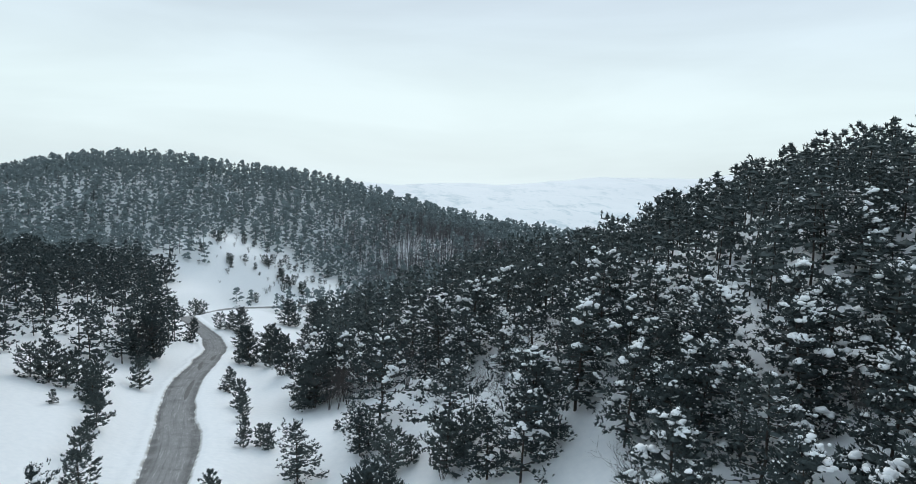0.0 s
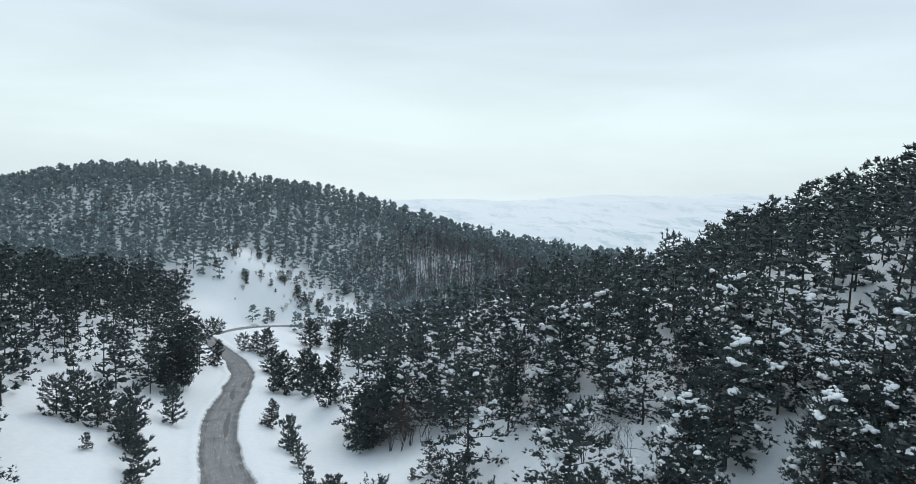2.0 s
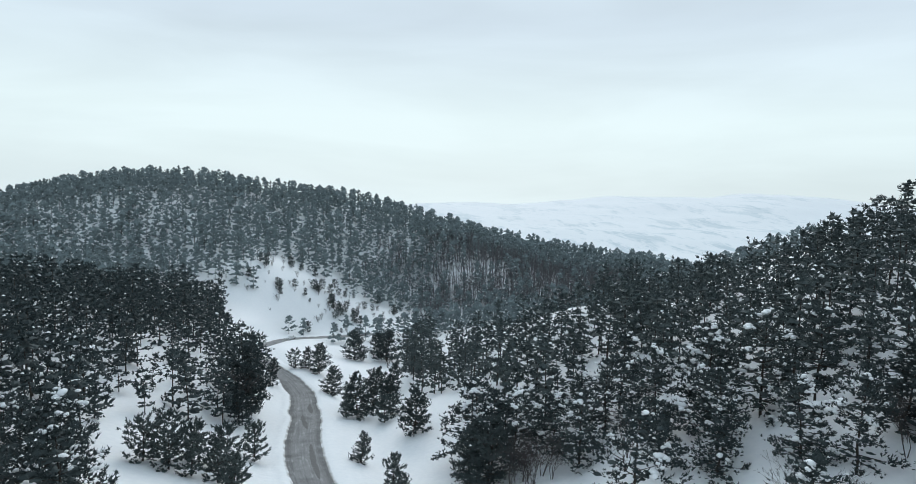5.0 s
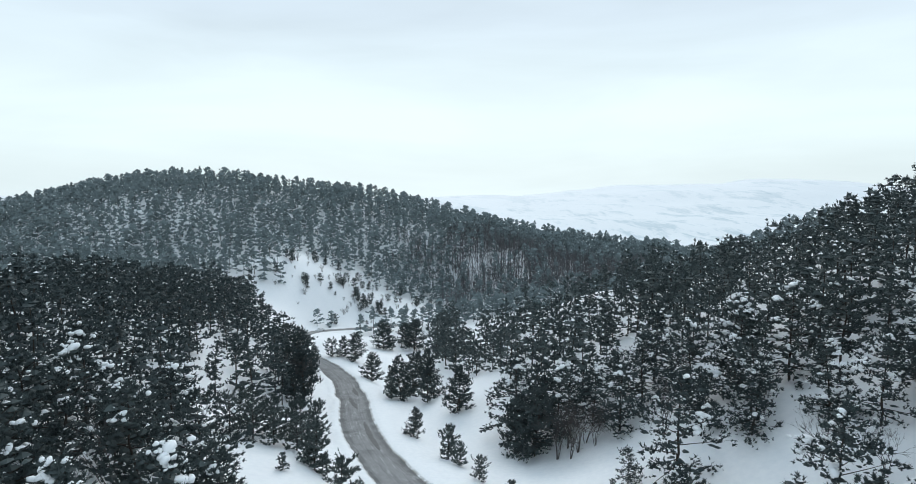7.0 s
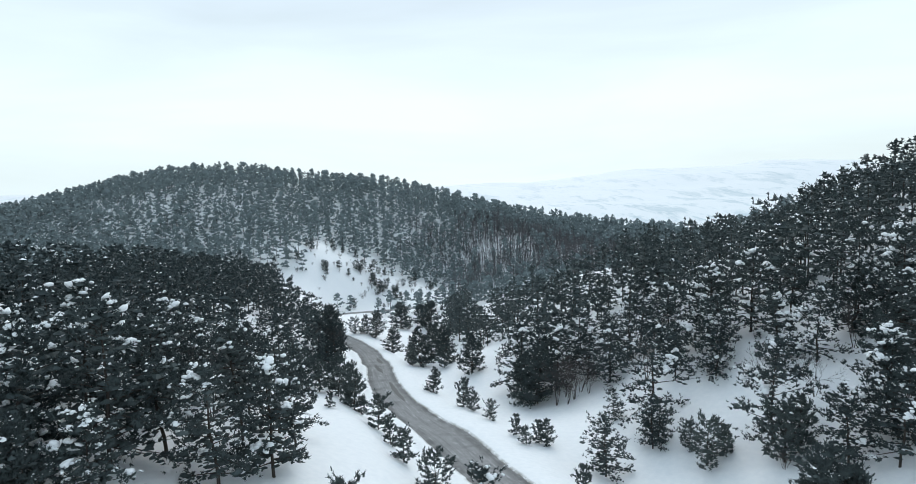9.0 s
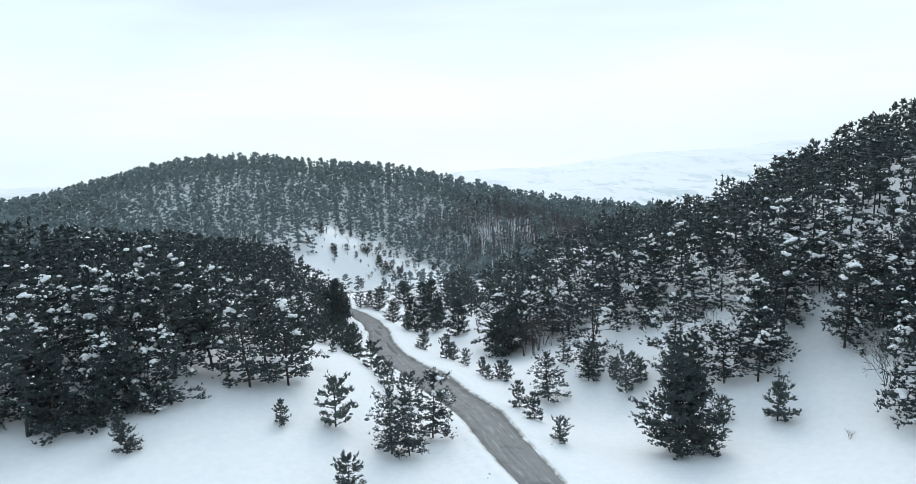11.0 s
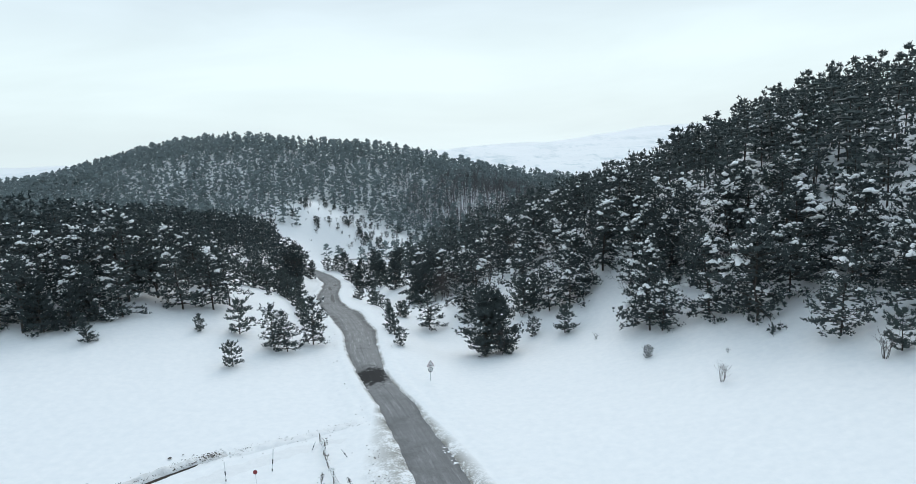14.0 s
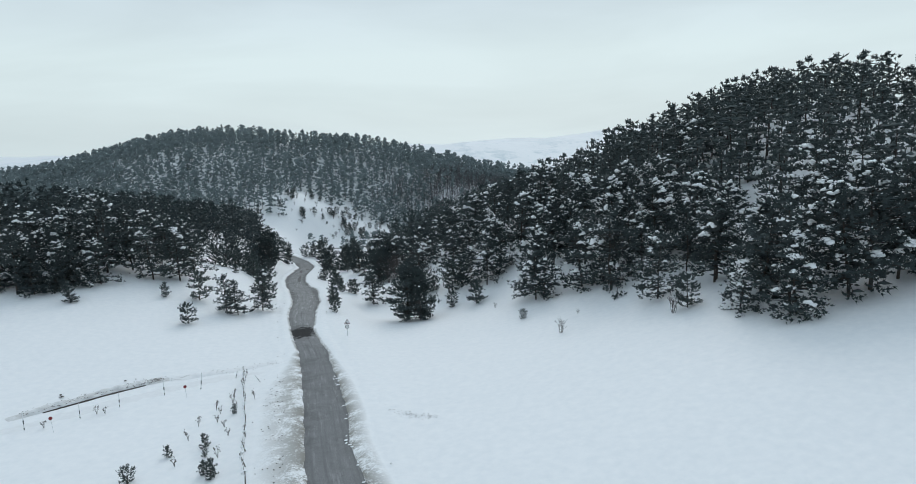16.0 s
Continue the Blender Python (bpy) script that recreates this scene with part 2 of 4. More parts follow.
HILL_FORMS = [(-179, 503, 120, 34.0), (47, 624, 75, 5.4), (-343, 309, 120, -25.3), (-190, 370, 45, -4.4), (-101, 399, 28, 4.0),
              (-120, 260, 45, 2.9), (-119, 337, 45, -0.3), (-200, 300, 50, -5.2), (-161, 390, 35, -5.1), (190, 540, 130, -5.9),
              (-55, 545, 70, 13.1), (300, 600, 150, -13.7), (-310, 460, 80, -1.8)]
# road: centre x, y, z, and its half widths to the west and east
COURSE = [
    (16, -22, 9.6, 2.3, 2.65), (6, 3, 8.5, 2.3, 2.65), (-4.8, 29, 6.7, 2.3, 2.65), (-7.3, 36, 6.06, 2.3, 2.55),
    (-9.6, 43, 5.44, 2.1, 2.35), (-11.6, 50, 4.86, 2.1, 2.05), (-13.3, 57, 4.3, 2.3, 2.25), (-15.1, 64, 3.52, 2.4, 1.95),
    (-17.0, 71, 2.62, 2.3, 2.05), (-19.0, 78, 1.82, 2.0, 1.85), (-21.2, 85, 1.25, 1.9, 1.8), (-23.7, 92, 0.69, 2.0, 1.6),
    (-25.8, 99, 0.29, 1.9, 1.9), (-27.6, 106, -0.24, 2.3, 2.3), (-29.0, 113, -0.97, 2.6, 2.5), (-30.4, 120, -1.92, 2.6, 2.8),
    (-32.2, 127, -3.19, 2.7, 2.7), (-34.0, 134, -4.59, 2.9, 2.8), (-35.8, 141, -5.72, 3.0, 3.1), (-38.0, 148, -6.71, 3.0, 3.2),
    (-40.5, 155, -7.87, 2.7, 2.6), (-42.9, 162, -9.01, 2.7, 2.8), (-45.1, 169, -10.01, 2.5, 2.4), (-47.0, 176, -10.98, 2.7, 2.7),
    (-48.6, 183, -11.86, 2.7, 2.7), (-49.8, 190, -12.75, 2.8, 2.7), (-50.8, 197, -13.68, 2.7, 2.7), (-51.8, 204, -14.63, 2.6, 2.8),
    (-53.2, 211, -15.83, 3.0, 2.9), (-54.5, 218, -17.17, 2.7, 2.6), (-55.8, 225, -18.42, 2.7, 2.7), (-57.5, 232, -19.36, 2.7, 2.8),
    (-60.0, 239, -20.06, 2.8, 2.5), (-62.8, 246, -20.6, 2.3, 2.5), (-66.4, 253, -21.1, 2.2, 2.3), (-70.3, 260, -21.63, 2.3, 2.3),
    (-74.0, 267, -22.23, 2.3, 2.3), (-84.2, 289, -25.1, 2.3, 2.3), (-86.9, 308, -29.6, 2.3, 2.3), (-81.7, 337, -33.4, 2.3, 2.3),
    (-66.7, 355, -36.5, 2.2, 2.2), (-52, 366.4, -38, 2.2, 2.2), (-29.4, 375.6, -38.7, 2.2, 2.2), (10, 374, -39.9, 2.2, 2.2),
    (50, 380, -41.5, 2.2, 2.2),
]
ROAD = [row[:3] for row in COURSE]


def spline(points, step):
    """Even points along a smooth line through the given ones."""
    P = [Vector(p) for p in points]
    P = [2 * P[0] - P[1]] + P + [2 * P[-1] - P[-2]]
    out = []
    for a, b, c, d in zip(P, P[1:], P[2:], P[3:]):
        n = max(2, int((c - b).length / step))
        for i in range(n):
            t = i / n
            out.append(0.5 * (2 * b + (c - a) * t + (2 * a - 5 * b + 4 * c - d) * t * t + (3 * b - a - 3 * c + d) * t ** 3))
    return np.array(out)


LINE = spline(ROAD, 0.8)


def raw_height(x, y):
    x, y = np.asarray(x, float), np.asarray(y, float)
    z = 11.05 -0.0231 * np.clip(x, -600, 400) -0.0465 * y
    for a, b, s, h in NEAR_FORMS + MID_FORMS + HILL_FORMS:
        z = z + h * np.exp(-((x - a) ** 2 + (y - b) ** 2) / (s * s))
    # beyond the wooded hill the land drops into a wide valley
    out = np.maximum(ease(640, 1250, y), np.maximum(ease(-380, -900, x), ease(330, 900, x) * ease(200, 600, y)))
    valley = -150 + 34 * ripple(x, y, 520, 4) + 30 * ease(2600, 4400, y) * (1 + ripple(x + 900, y, 900, 3))
    valley = valley + 190 * np.exp(-((x - 2500) / 1300) ** 2) * ease(2300, 4700, y) * (0.8 + 0.35 * ripple(x, y, 700, 4))
    z = z * (1 - out) + valley * out
    return z + 0.25 * ripple(x, y, 14, 3) * (1 - out)


def to_road(x, y):
    """Distance to the road's middle, and the road's height there."""
    x, y = np.ravel(x), np.ravel(y)
    d, z = np.full(x.shape, 1e9), np.zeros(x.shape)
    close = np.nonzero((x > -140) & (x < 110) & (y > -60) & (y < 430))[0]
    for part in np.array_split(close, max(1, len(close) // 4000)):
        q = (x[part, None] - LINE[None, :, 0]) ** 2 + (y[part, None] - LINE[None, :, 1]) ** 2
        k = q.argmin(1)
        d[part], z[part] = np.sqrt(q[np.arange(len(part)), k]), LINE[k, 2]
    return d, z


def height(x, y):
    shape = np.shape(x)
    z = np.ravel(raw_height(x, y))
    d, zr = to_road(x, y)
    k = 1 - ease(3.6, 13, d)
    z = z * (1 - k) + (zr + 0.12) * k
    z = z - 0.45 * (1 - ease(3.0, 4.6, d))
    return z.reshape(shape)


def spot(x, y):
    return float(height(np.array([x]), np.array([y]))[0])


# ---------------------------------------------------------------- mesh helpers
def mesh_of(name, verts, faces, mats, index=None, smooth=False):
    me = bpy.data.meshes.new(name)
    me.from_pydata([tuple(v) for v in np.asarray(verts, float).tolist()], [], [tuple(f) for f in faces])
    for m in mats:
        me.materials.append(m)
    if index is not None:
        me.polygons.foreach_set("material_index", np.asarray(index, np.int32))
    me.polygons.foreach_set("use_smooth", np.full(len(me.polygons), smooth))
    me.update()
    return me


def tri_mesh(name, verts, tris, mats, index=None, smooth=False):
    """A mesh of triangles from arrays, quick for many."""
    me = bpy.data.meshes.new(name)
    nv, nt = len(verts), len(tris)
    me.vertices.add(nv)
    me.vertices.foreach_set("co", np.asarray(verts, np.float32).ravel())
    me.loops.add(nt * 3)
    me.loops.foreach_set("vertex_index", np.asarray(tris, np.int32).ravel())
    me.polygons.add(nt)
    me.polygons.foreach_set("loop_start", np.arange(0, nt * 3, 3, dtype=np.int32))
    for m in mats:
        me.materials.append(m)
    if index is not None:
        me.polygons.foreach_set("material_index", np.asarray(index, np.int32))
    me.polygons.foreach_set("use_smooth", np.full(nt, smooth))
    me.update(calc_edges=True)
    me.validate()
    return me


def part(name, data, parent, label=""):
    """Links a mesh as one part under a thing or part."""
    if isinstance(data, tuple):
        bm, mat = data
        me = bpy.data.meshes.new(name)
        bm.to_mesh(me)
        bm.free()
        me.materials.append(mat)
        data = me
    ob = new(name, data)
    ob.parent = parent
    return tagged(ob, label)


# ---------------------------------------------------------------- ground
def spread(lo, hi, step, least, most):
    inner = np.arange(lo, hi + step, step)
    def grow(start, end):
        out, s, v = [], step, start
        while abs(v - start) < abs(end - start):
            s = min(s * 1.09, 75)
            v += math.copysign(s, end - start)
            out.append(v)
        return out
    return np.array(sorted(grow(inner[0], least)) + inner.tolist() + grow(inner[-1], most))


def make_ground():
    xs, ys = spread(-90, 60, 1.3, -4700, 4700), spread(30, 270, 1.3, -1500, 4850)
    X, Y = np.meshgrid(xs, ys)
    Z = height(X, Y)
    n, m = len(xs), len(ys)
    idx = np.arange(n * m).reshape(m, n)
    faces = np.stack([idx[:-1, :-1], idx[:-1, 1:], idx[1:, 1:], idx[1:, :-1]], -1).reshape(-1, 4)
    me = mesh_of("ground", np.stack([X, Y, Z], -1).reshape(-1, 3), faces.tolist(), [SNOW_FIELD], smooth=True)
    return tagged(new("ground", me), "deep unbroken snow over rolling hills and a wide valley", "ground", kind="structure")


make_ground()


def sides(line):
    t = np.gradient(line[:, :2], axis=0)
    t /= np.linalg.norm(t, axis=1)[:, None]
    return np.stack([t[:, 1], -t[:, 0]], 1)


def half_width(line, side=1):
    """Half the road's width on that side; the lay-bys widen it."""
    y = line[:, 1]
    rows = [row for row in COURSE if row[1] < 360]
    return np.interp(y, [row[1] for row in rows], [row[3 if side < 0 else 4] for row in rows]) + 0.10 * ripple(y, y * 0 + 4 + side, 7, 2)


def make_road():
    line = spline(ROAD, 0.7)
    right = sides(line)
    widths = {-1: half_width(line, -1), 1: half_width(line, 1)}
    run = np.r_[0, np.cumsum(np.linalg.norm(np.diff(line[:, :2], axis=0), axis=1))]
    cols = np.linspace(-1.15, 1.15, 9)
    verts, uv = [], []
    for i, p in enumerate(line):
        for c in cols:
            e = c * widths[1 if c > 0 else -1][i]
            q = p[:2] + right[i] * e
            verts.append((q[0], q[1], p[2] + 0.05 * (1 - c * c) + 0.012 * float(ripple(q[0], q[1], 2.2, 2))))
            uv.append((e, run[i]))
    k = len(cols)
    faces = [(i * k + j, i * k + j + 1, (i + 1) * k + j + 1, (i + 1) * k + j) for i in range(len(line) - 1) for j in range(k - 1)]
    me = mesh_of("road", verts, faces, [ASPHALT], smooth=True)
    layer = me.uv_layers.new(name="along")
    for loop in me.loops:
        layer.data[loop.index].uv = uv[loop.vertex_index]
    tagged(new("road", me), "wet worn grey asphalt road with slush streaks", "road", kind="structure")
    # ploughed banks with ragged inner edges
    for side, name in ((-1, "snow_bank_west"), (1, "snow_bank_east")):
        line = spline(ROAD, 0.3)
        right, hw = sides(line), half_width(line, side)
        run = np.r_[0, np.cumsum(np.linalg.norm(np.diff(line[:, :2], axis=0), axis=1))]
        prof = [(-0.05, 0.0), (0.1, 0.10), (0.3, 0.17), (0.6, 0.26), (1.0, 0.33), (1.5, 0.33), (2.2, 0.26), (3.2, None), (4.4, None), (5.6, None)]
        outs = np.r_[np.linspace(-0.05, 1.0, 7), np.linspace(1.2, 3.2, 9), 3.8, 4.4, 5.0, 5.6]
        tops = np.interp(outs, [d for d, h in prof if h is not None], [h for d, h in prof if h is not None])
        prof = [(d, h if d < 3.1 else None) for d, h in zip(outs, tops)]
        k = len(prof)
        P = np.zeros((len(line), k, 3))
        rag = 0.2 * ripple(run + 50 * side, run * 0 + 3, 1.9, 4) + 0.30 * ripple(run + 9 * side, run * 0 + 8, 11, 2)
        for j, (d, h) in enumerate(prof):
            off = hw + d + rag * (1 - j / (k - 1)) ** 3
            q = line[:, :2] + right * (side * off)[:, None]
            g = height(q[:, 0], q[:, 1])
            lump = (0.09 if side < 0 else 0.05) * ripple(q[:, 0], q[:, 1], 0.9, 3) * min(1, j / 3)
            if h is None:
                z = g + float(np.interp(d, (3.2, 4.4, 5.6), (0.07, 0.025, -0.10))) + lump * float(np.interp(d, (3.2, 4.4), (0.4, 0.0)))
            else:
                b = ease(1.0, 3.2, d)
                z = (line[:, 2] + h + lump) * (1 - b) + (g + 0.10 + lump * 0.5) * b
            P[:, j] = np.c_[q, z]
        faces = [(i * k + j, i * k + j + 1, (i + 1) * k + j + 1, (i + 1) * k + j) for i in range(len(line) - 1) for j in range(k - 1)]
        if side < 0:
            faces = [f[::-1] for f in faces]
        me = mesh_of(name, P.reshape(-1, 3), faces, [VERGES[side]], smooth=True)
        layer = me.uv_layers.new(name="along")
        for loop in me.loops:
            i, j = divmod(loop.vertex_index, k)
            layer.data[loop.index].uv = (prof[j][0], run[i])
        tagged(new(name, me), "low bank of ploughed snow with dirty slush along the road", "snow bank", kind="structure")


make_road()

# ---------------------------------------------------------------- trees
def ico(level):
    bm = bmesh.new()
    bmesh.ops.create_icosphere(bm, subdivisions=level, radius=1.0)
    bm.verts.ensure_lookup_table()
    out = np.array([v.co[:] for v in bm.verts]), np.array([[v.index for v in f.verts] for f in bm.faces])
    bm.free()
    return out


BALLS = [ico(1), ico(2)]
LUMP_V = np.array([(1, 0, 0), (0.31, 0.95, 0), (-0.81, 0.59, 0), (-0.81, -0.59, 0), (0.31, -0.95, 0), (0, 0, 0.8), (0, 0, -0.35)])
LUMP_F = np.array([(i, (i + 1) % 5, 5) for i in range(5)] + [((i + 1) % 5, i, 6) for i in range(5)])

SHARD_V = np.array([(1, 0.1, -0.5), (-0.6, 0.9, -0.4), (-0.5, -0.95, -0.45), (0.05, 0, 1.15)])
SHARD_F = np.array([(0, 1, 3), (1, 2, 3), (2, 0, 3), (0, 2, 1)])
CAP_V = np.array([(1, 0.1, -0.2), (0.1, 1, -0.2), (-1, 0.2, -0.2), (-0.1, -1, -0.2), (0.1, 0, 0.75)])
CAP_F = np.array([(0, 1, 4), (1, 2, 4), (2, 3, 4), (3, 0, 4)])


class Heap:
    """Triangles gathered in arrays."""

    def __init__(self):
        self.v, self.f, self.n = [], [], 0

    def add(self, v, f):
        self.v.append(np.asarray(v, float))
        self.f.append(np.asarray(f) + self.n)
        self.n += len(v)

    def tube(self, points, radii, sides=5):
        points = np.asarray(points, float)
        ring = np.arange(sides) * 2 * math.pi / sides
        V = []
        for i, (p, r) in enumerate(zip(points, radii)):
            d = points[min(i + 1, len(points) - 1)] - points[max(i - 1, 0)]
            d = d / (np.linalg.norm(d) + 1e-9)
            a = np.cross(d, (0.31, 0.9, 0.2) if abs(d[2]) > 0.8 else (0, 0, 1))
            a /= np.linalg.norm(a) + 1e-9
            b = np.cross(d, a)
            V.append(p + r * (np.cos(ring)[:, None] * a + np.sin(ring)[:, None] * b))
        F = []
        for i in range(len(points) - 1):
            for j in range(sides):
                a, b = i * sides + j, i * sides + (j + 1) % sides
                F += [(a, b, b + sides), (a, b + sides, a + sides)]
        self.add(np.concatenate(V), F)

    def arrays(self):
        return np.concatenate(self.v), np.concatenate(self.f)

    def mesh(self, name, mat, smooth=False):
        v, f = self.arrays()
        return tri_mesh(name, v, f, [mat], smooth=smooth)


def fans(heap, rng, at, out, size, count, wide):
    """Tufts of needles: at each place a few slim blades that fan out along the twig and up."""
    n = len(at)
    at, out = np.repeat(at, count, 0), np.repeat(out, count, 0)
    size = np.repeat(size, count)[:, None] * rng.uniform(0.7, 1.3, (n * count, 1))
    d = rng.normal(size=(n * count, 3)) * 0.55 + out * 0.55 + (0, 0, 0.38)
    d /= np.linalg.norm(d, axis=1)[:, None]
    s = np.cross(d, rng.normal(size=(n * count, 3)))
    s /= np.linalg.norm(s, axis=1)[:, None] + 1e-9
    base = at - d * size * 0.25
    V = np.stack([base - s * size * wide * 0.5, base + s * size * wide * 0.5, base + d * size], 1).reshape(-1, 3)
    heap.add(V, np.arange(len(V)).reshape(-1, 3))


def pads(heap, rng, at, size, shape):
    """Dense shaded growth inside the boughs: small ragged lumps."""
    V, F = shape
    for p, r in zip(at, size):
        v = V * (1 + rng.uniform(-0.45, 0.45, (len(V), 1))) * (r, r * rng.uniform(0.6, 1.0), r * 0.55)
        a = rng.uniform(0, 6.28)
        c, n = math.cos(a), math.sin(a)
        heap.add(np.c_[v[:, 0] * c - v[:, 1] * n, v[:, 0] * n + v[:, 1] * c, v[:, 2]] + p, F)


def snow_lump(heap, rng, at, r, ball):
    """One rounded heap of snow on a bough."""
    V, F = ball
    v = V * (1 + rng.uniform(-0.2, 0.2, (len(V), 1))) * (r * rng.uniform(0.95, 1.4), r * rng.uniform(0.8, 1.1), r * rng.uniform(0.5, 0.8))
    a, b = rng.uniform(0, 6.28), rng.normal() * 0.3
    c, n = math.cos(a), math.sin(a)
    heap.add(np.c_[v[:, 0] * c - v[:, 1] * n, v[:, 0] * n + v[:, 1] * c, v[:, 2] + v[:, 0] * b] + at, F)


def pine(seed, tall, girth=0.30, bare=0.16, reach=0.30, limbs=46, tufts=34, leaf=0.39, count=6, wide=0.30, laden=0.3, fleck=0.09, tip=0.25, stems=1, lift=0.0, core=0.85, lump=0.38, sides=6, rings=7, boughs=True, ball=1, gaps=0.12, patch=8, shards=False):
    """A pine of that height: heaps for wood, crown and the snow that lies on it. reach: crown radius against height; tip: how pointed; laden: share of boughs under snow; lift: how far the boughs rise."""
    rng = np.random.default_rng(seed)
    wood, green, white = Heap(), Heap(), Heap()
    k = tall / 11
    hs = np.linspace(-0.03, 0.97, rings)
    trunks = []
    for m in range(stems):
        lean = rng.normal(size=2) * (0.03 if stems == 1 else 0.09) * tall
        wob = np.cumsum(rng.normal(size=(rings, 2)) * 0.010 * tall, axis=0)
        stem = np.c_[wob + np.outer(hs ** 1.6, lean), hs * tall * (1 if m == 0 else rng.uniform(0.8, 0.95))]
        stem[:2, :2] = rng.normal(size=2) * 0.15 * (stems > 1)
        wood.tube(stem, girth * 0.5 * (1.03 - hs) ** 0.8 * k / stems ** 0.4, sides)
        trunks.append(stem)
    heavy_side, thin_side = rng.uniform(0, 6.28, 2)
    for i in range(limbs):
        stem = trunks[i % stems]
        q = float(np.clip((i + rng.uniform(-0.7, 0.7)) / (limbs - 1), 0, 1))
        h = bare + (0.96 - bare) * q
        dome = (1 - q ** 2.4) ** 0.7 * min(1, 0.68 + 1.3 * q)
        span = reach * tall * ((1 - tip) * dome + tip * (1 - q) ** 0.9 + 0.05)
        ang = i * 2.4 + rng.normal() * 0.45
        if rng.random() < gaps * (1.4 if math.cos(ang - thin_side) > 0.2 else 0.6):
            continue
        ln = span * rng.uniform(0.6, 1.18)
        rise = -0.10 + lift + 0.85 * q ** 1.4 + rng.normal() * 0.12
        out = np.array([math.cos(ang), math.sin(ang), rise])
        side = np.array([-out[1], out[0], 0.0])
        start = np.array([np.interp(h, hs, stem[:, c]) for c in range(3)])
        mid = start + out * ln * 0.55 + side * rng.normal() * 0.06 * ln - (0, 0, 0.05 * ln * (1 - q))
        end = mid + (out + side * rng.normal() * 0.25) * ln * 0.45 + (0, 0, (0.04 - 0.10 * (1 - q)) * ln)
        if boughs:
            wood.tube([start, mid, end], [0.22 * girth * (1.1 - q) * k, 0.11 * girth * k, 0.012], 4)

        def along(s):
            s = np.asarray(s)[:, None]
            return np.where(s < 0.55, start + (mid - start) * s / 0.55, mid + (end - mid) * (s - 0.55) / 0.45)

        # twigs fork off to both sides, each with its tufts
        n = max(3, round(tufts * (0.35 + 0.65 * ln / (reach * tall))))
        forks = max(2, n // 5)
        at = rng.uniform(0.30, 0.98, forks)
        hand = np.where(rng.random(forks) < 0.5, -1.0, 1.0)
        twig = (out * rng.uniform(0.35, 0.9, (forks, 1)) + side * (hand * rng.uniform(0.5, 1.0, forks))[:, None]) * (ln * (0.26 + 0.42 * (1.05 - at)))[:, None]
        twig[:, 2] += rng.uniform(-0.12, 0.45, forks) * (0.4 + ln * 0.3)
        pick = rng.integers(forks, size=n)
        f = rng.uniform(0.1, 1.05, n)
        P = along(at[pick]) + twig[pick] * f[:, None] + rng.normal(size=(n, 3)) * (0.14 * k, 0.14 * k, 0.17 * k)
        tip_n = max(1, n // 5)
        P[:tip_n] = along(rng.uniform(0.7, 1.02, tip_n)) + rng.normal(size=(tip_n, 3)) * 0.10 * k
        way = twig[pick] / (np.linalg.norm(twig[pick], axis=1)[:, None] + 1e-6) * 0.6 + out * 0.5
        fans(green, rng, P, way, leaf * rng.uniform(0.8, 1.25, n), count, wide)
        c = max(1, round(n * core * 0.25))
        pads(green, rng, along(rng.uniform(0.06, 0.82, c)) + rng.normal(size=(c, 3)) * (0.14 * ln, 0.14 * ln, 0.08 * ln), lump * k * rng.uniform(0.6, 1.3, c), (SHARD_V, SHARD_F) if shards else (LUMP_V, LUMP_F))
        # snow: heaps along a laden bough, flecks on single tufts
        if rng.random() < laden * (0.8 + 0.8 * math.cos(ang - heavy_side)) * (0.55 + 0.9 * q):
            m = max(1, round(patch * rng.uniform(0.5, 1.5)))
            c0, big = rng.uniform(0.5, 0.95), (0.14 + 0.30 * rng.random() ** 2) * (0.5 + 0.5 * k)
            heart = along([c0])[0] * 0.6 + P[int(rng.integers(n))] * 0.4 + (0, 0, leaf * 0.6 + 0.1 * k)
            for g in range(m):
                off = rng.normal(size=2) * big * (1.15 if g else 0.0)
                drop = out[2] * 0.6 * (off @ out[:2]) - 0.35 * abs(off @ side[:2]) - 0.25 * max(0.0, off @ out[:2])
                snow_lump(white, rng, heart + (off[0], off[1], drop), big * (1.0 if g == 0 else rng.uniform(0.35, 0.9)), BALLS[ball] if g == 0 else BALLS[0])
        spots_ = np.nonzero(rng.random(n) < fleck)[0]
        for j in spots_:
            r = (0.06 + 0.13 * rng.random() ** 2) * (0.45 + 0.55 * k) * (leaf / 0.42) ** 0.6
            v = CAP_V * (1 + rng.uniform(-0.4, 0.4, (5, 1))) * (r * rng.uniform(0.9, 1.7), r * rng.uniform(0.7, 1.2), r * 0.9)
            white.add(v + P[j] + (0, 0, leaf * 0.35), CAP_F)
    for stem in trunks:
        top = stem[-1] + np.outer(np.linspace(-0.05, 0.03, 5) * tall, (0, 0, 1)) + rng.normal(size=(5, 3)) * 0.05 * k
        fans(green, rng, top, np.tile((0, 0, 1.0), (5, 1)), np.full(5, leaf * 0.9), count, wide)
    if not white.v:
        white.add(CAP_V * 0.15 * k + trunks[0][-1] + (0, 0, leaf * 0.4), CAP_F)
    return wood, green, white


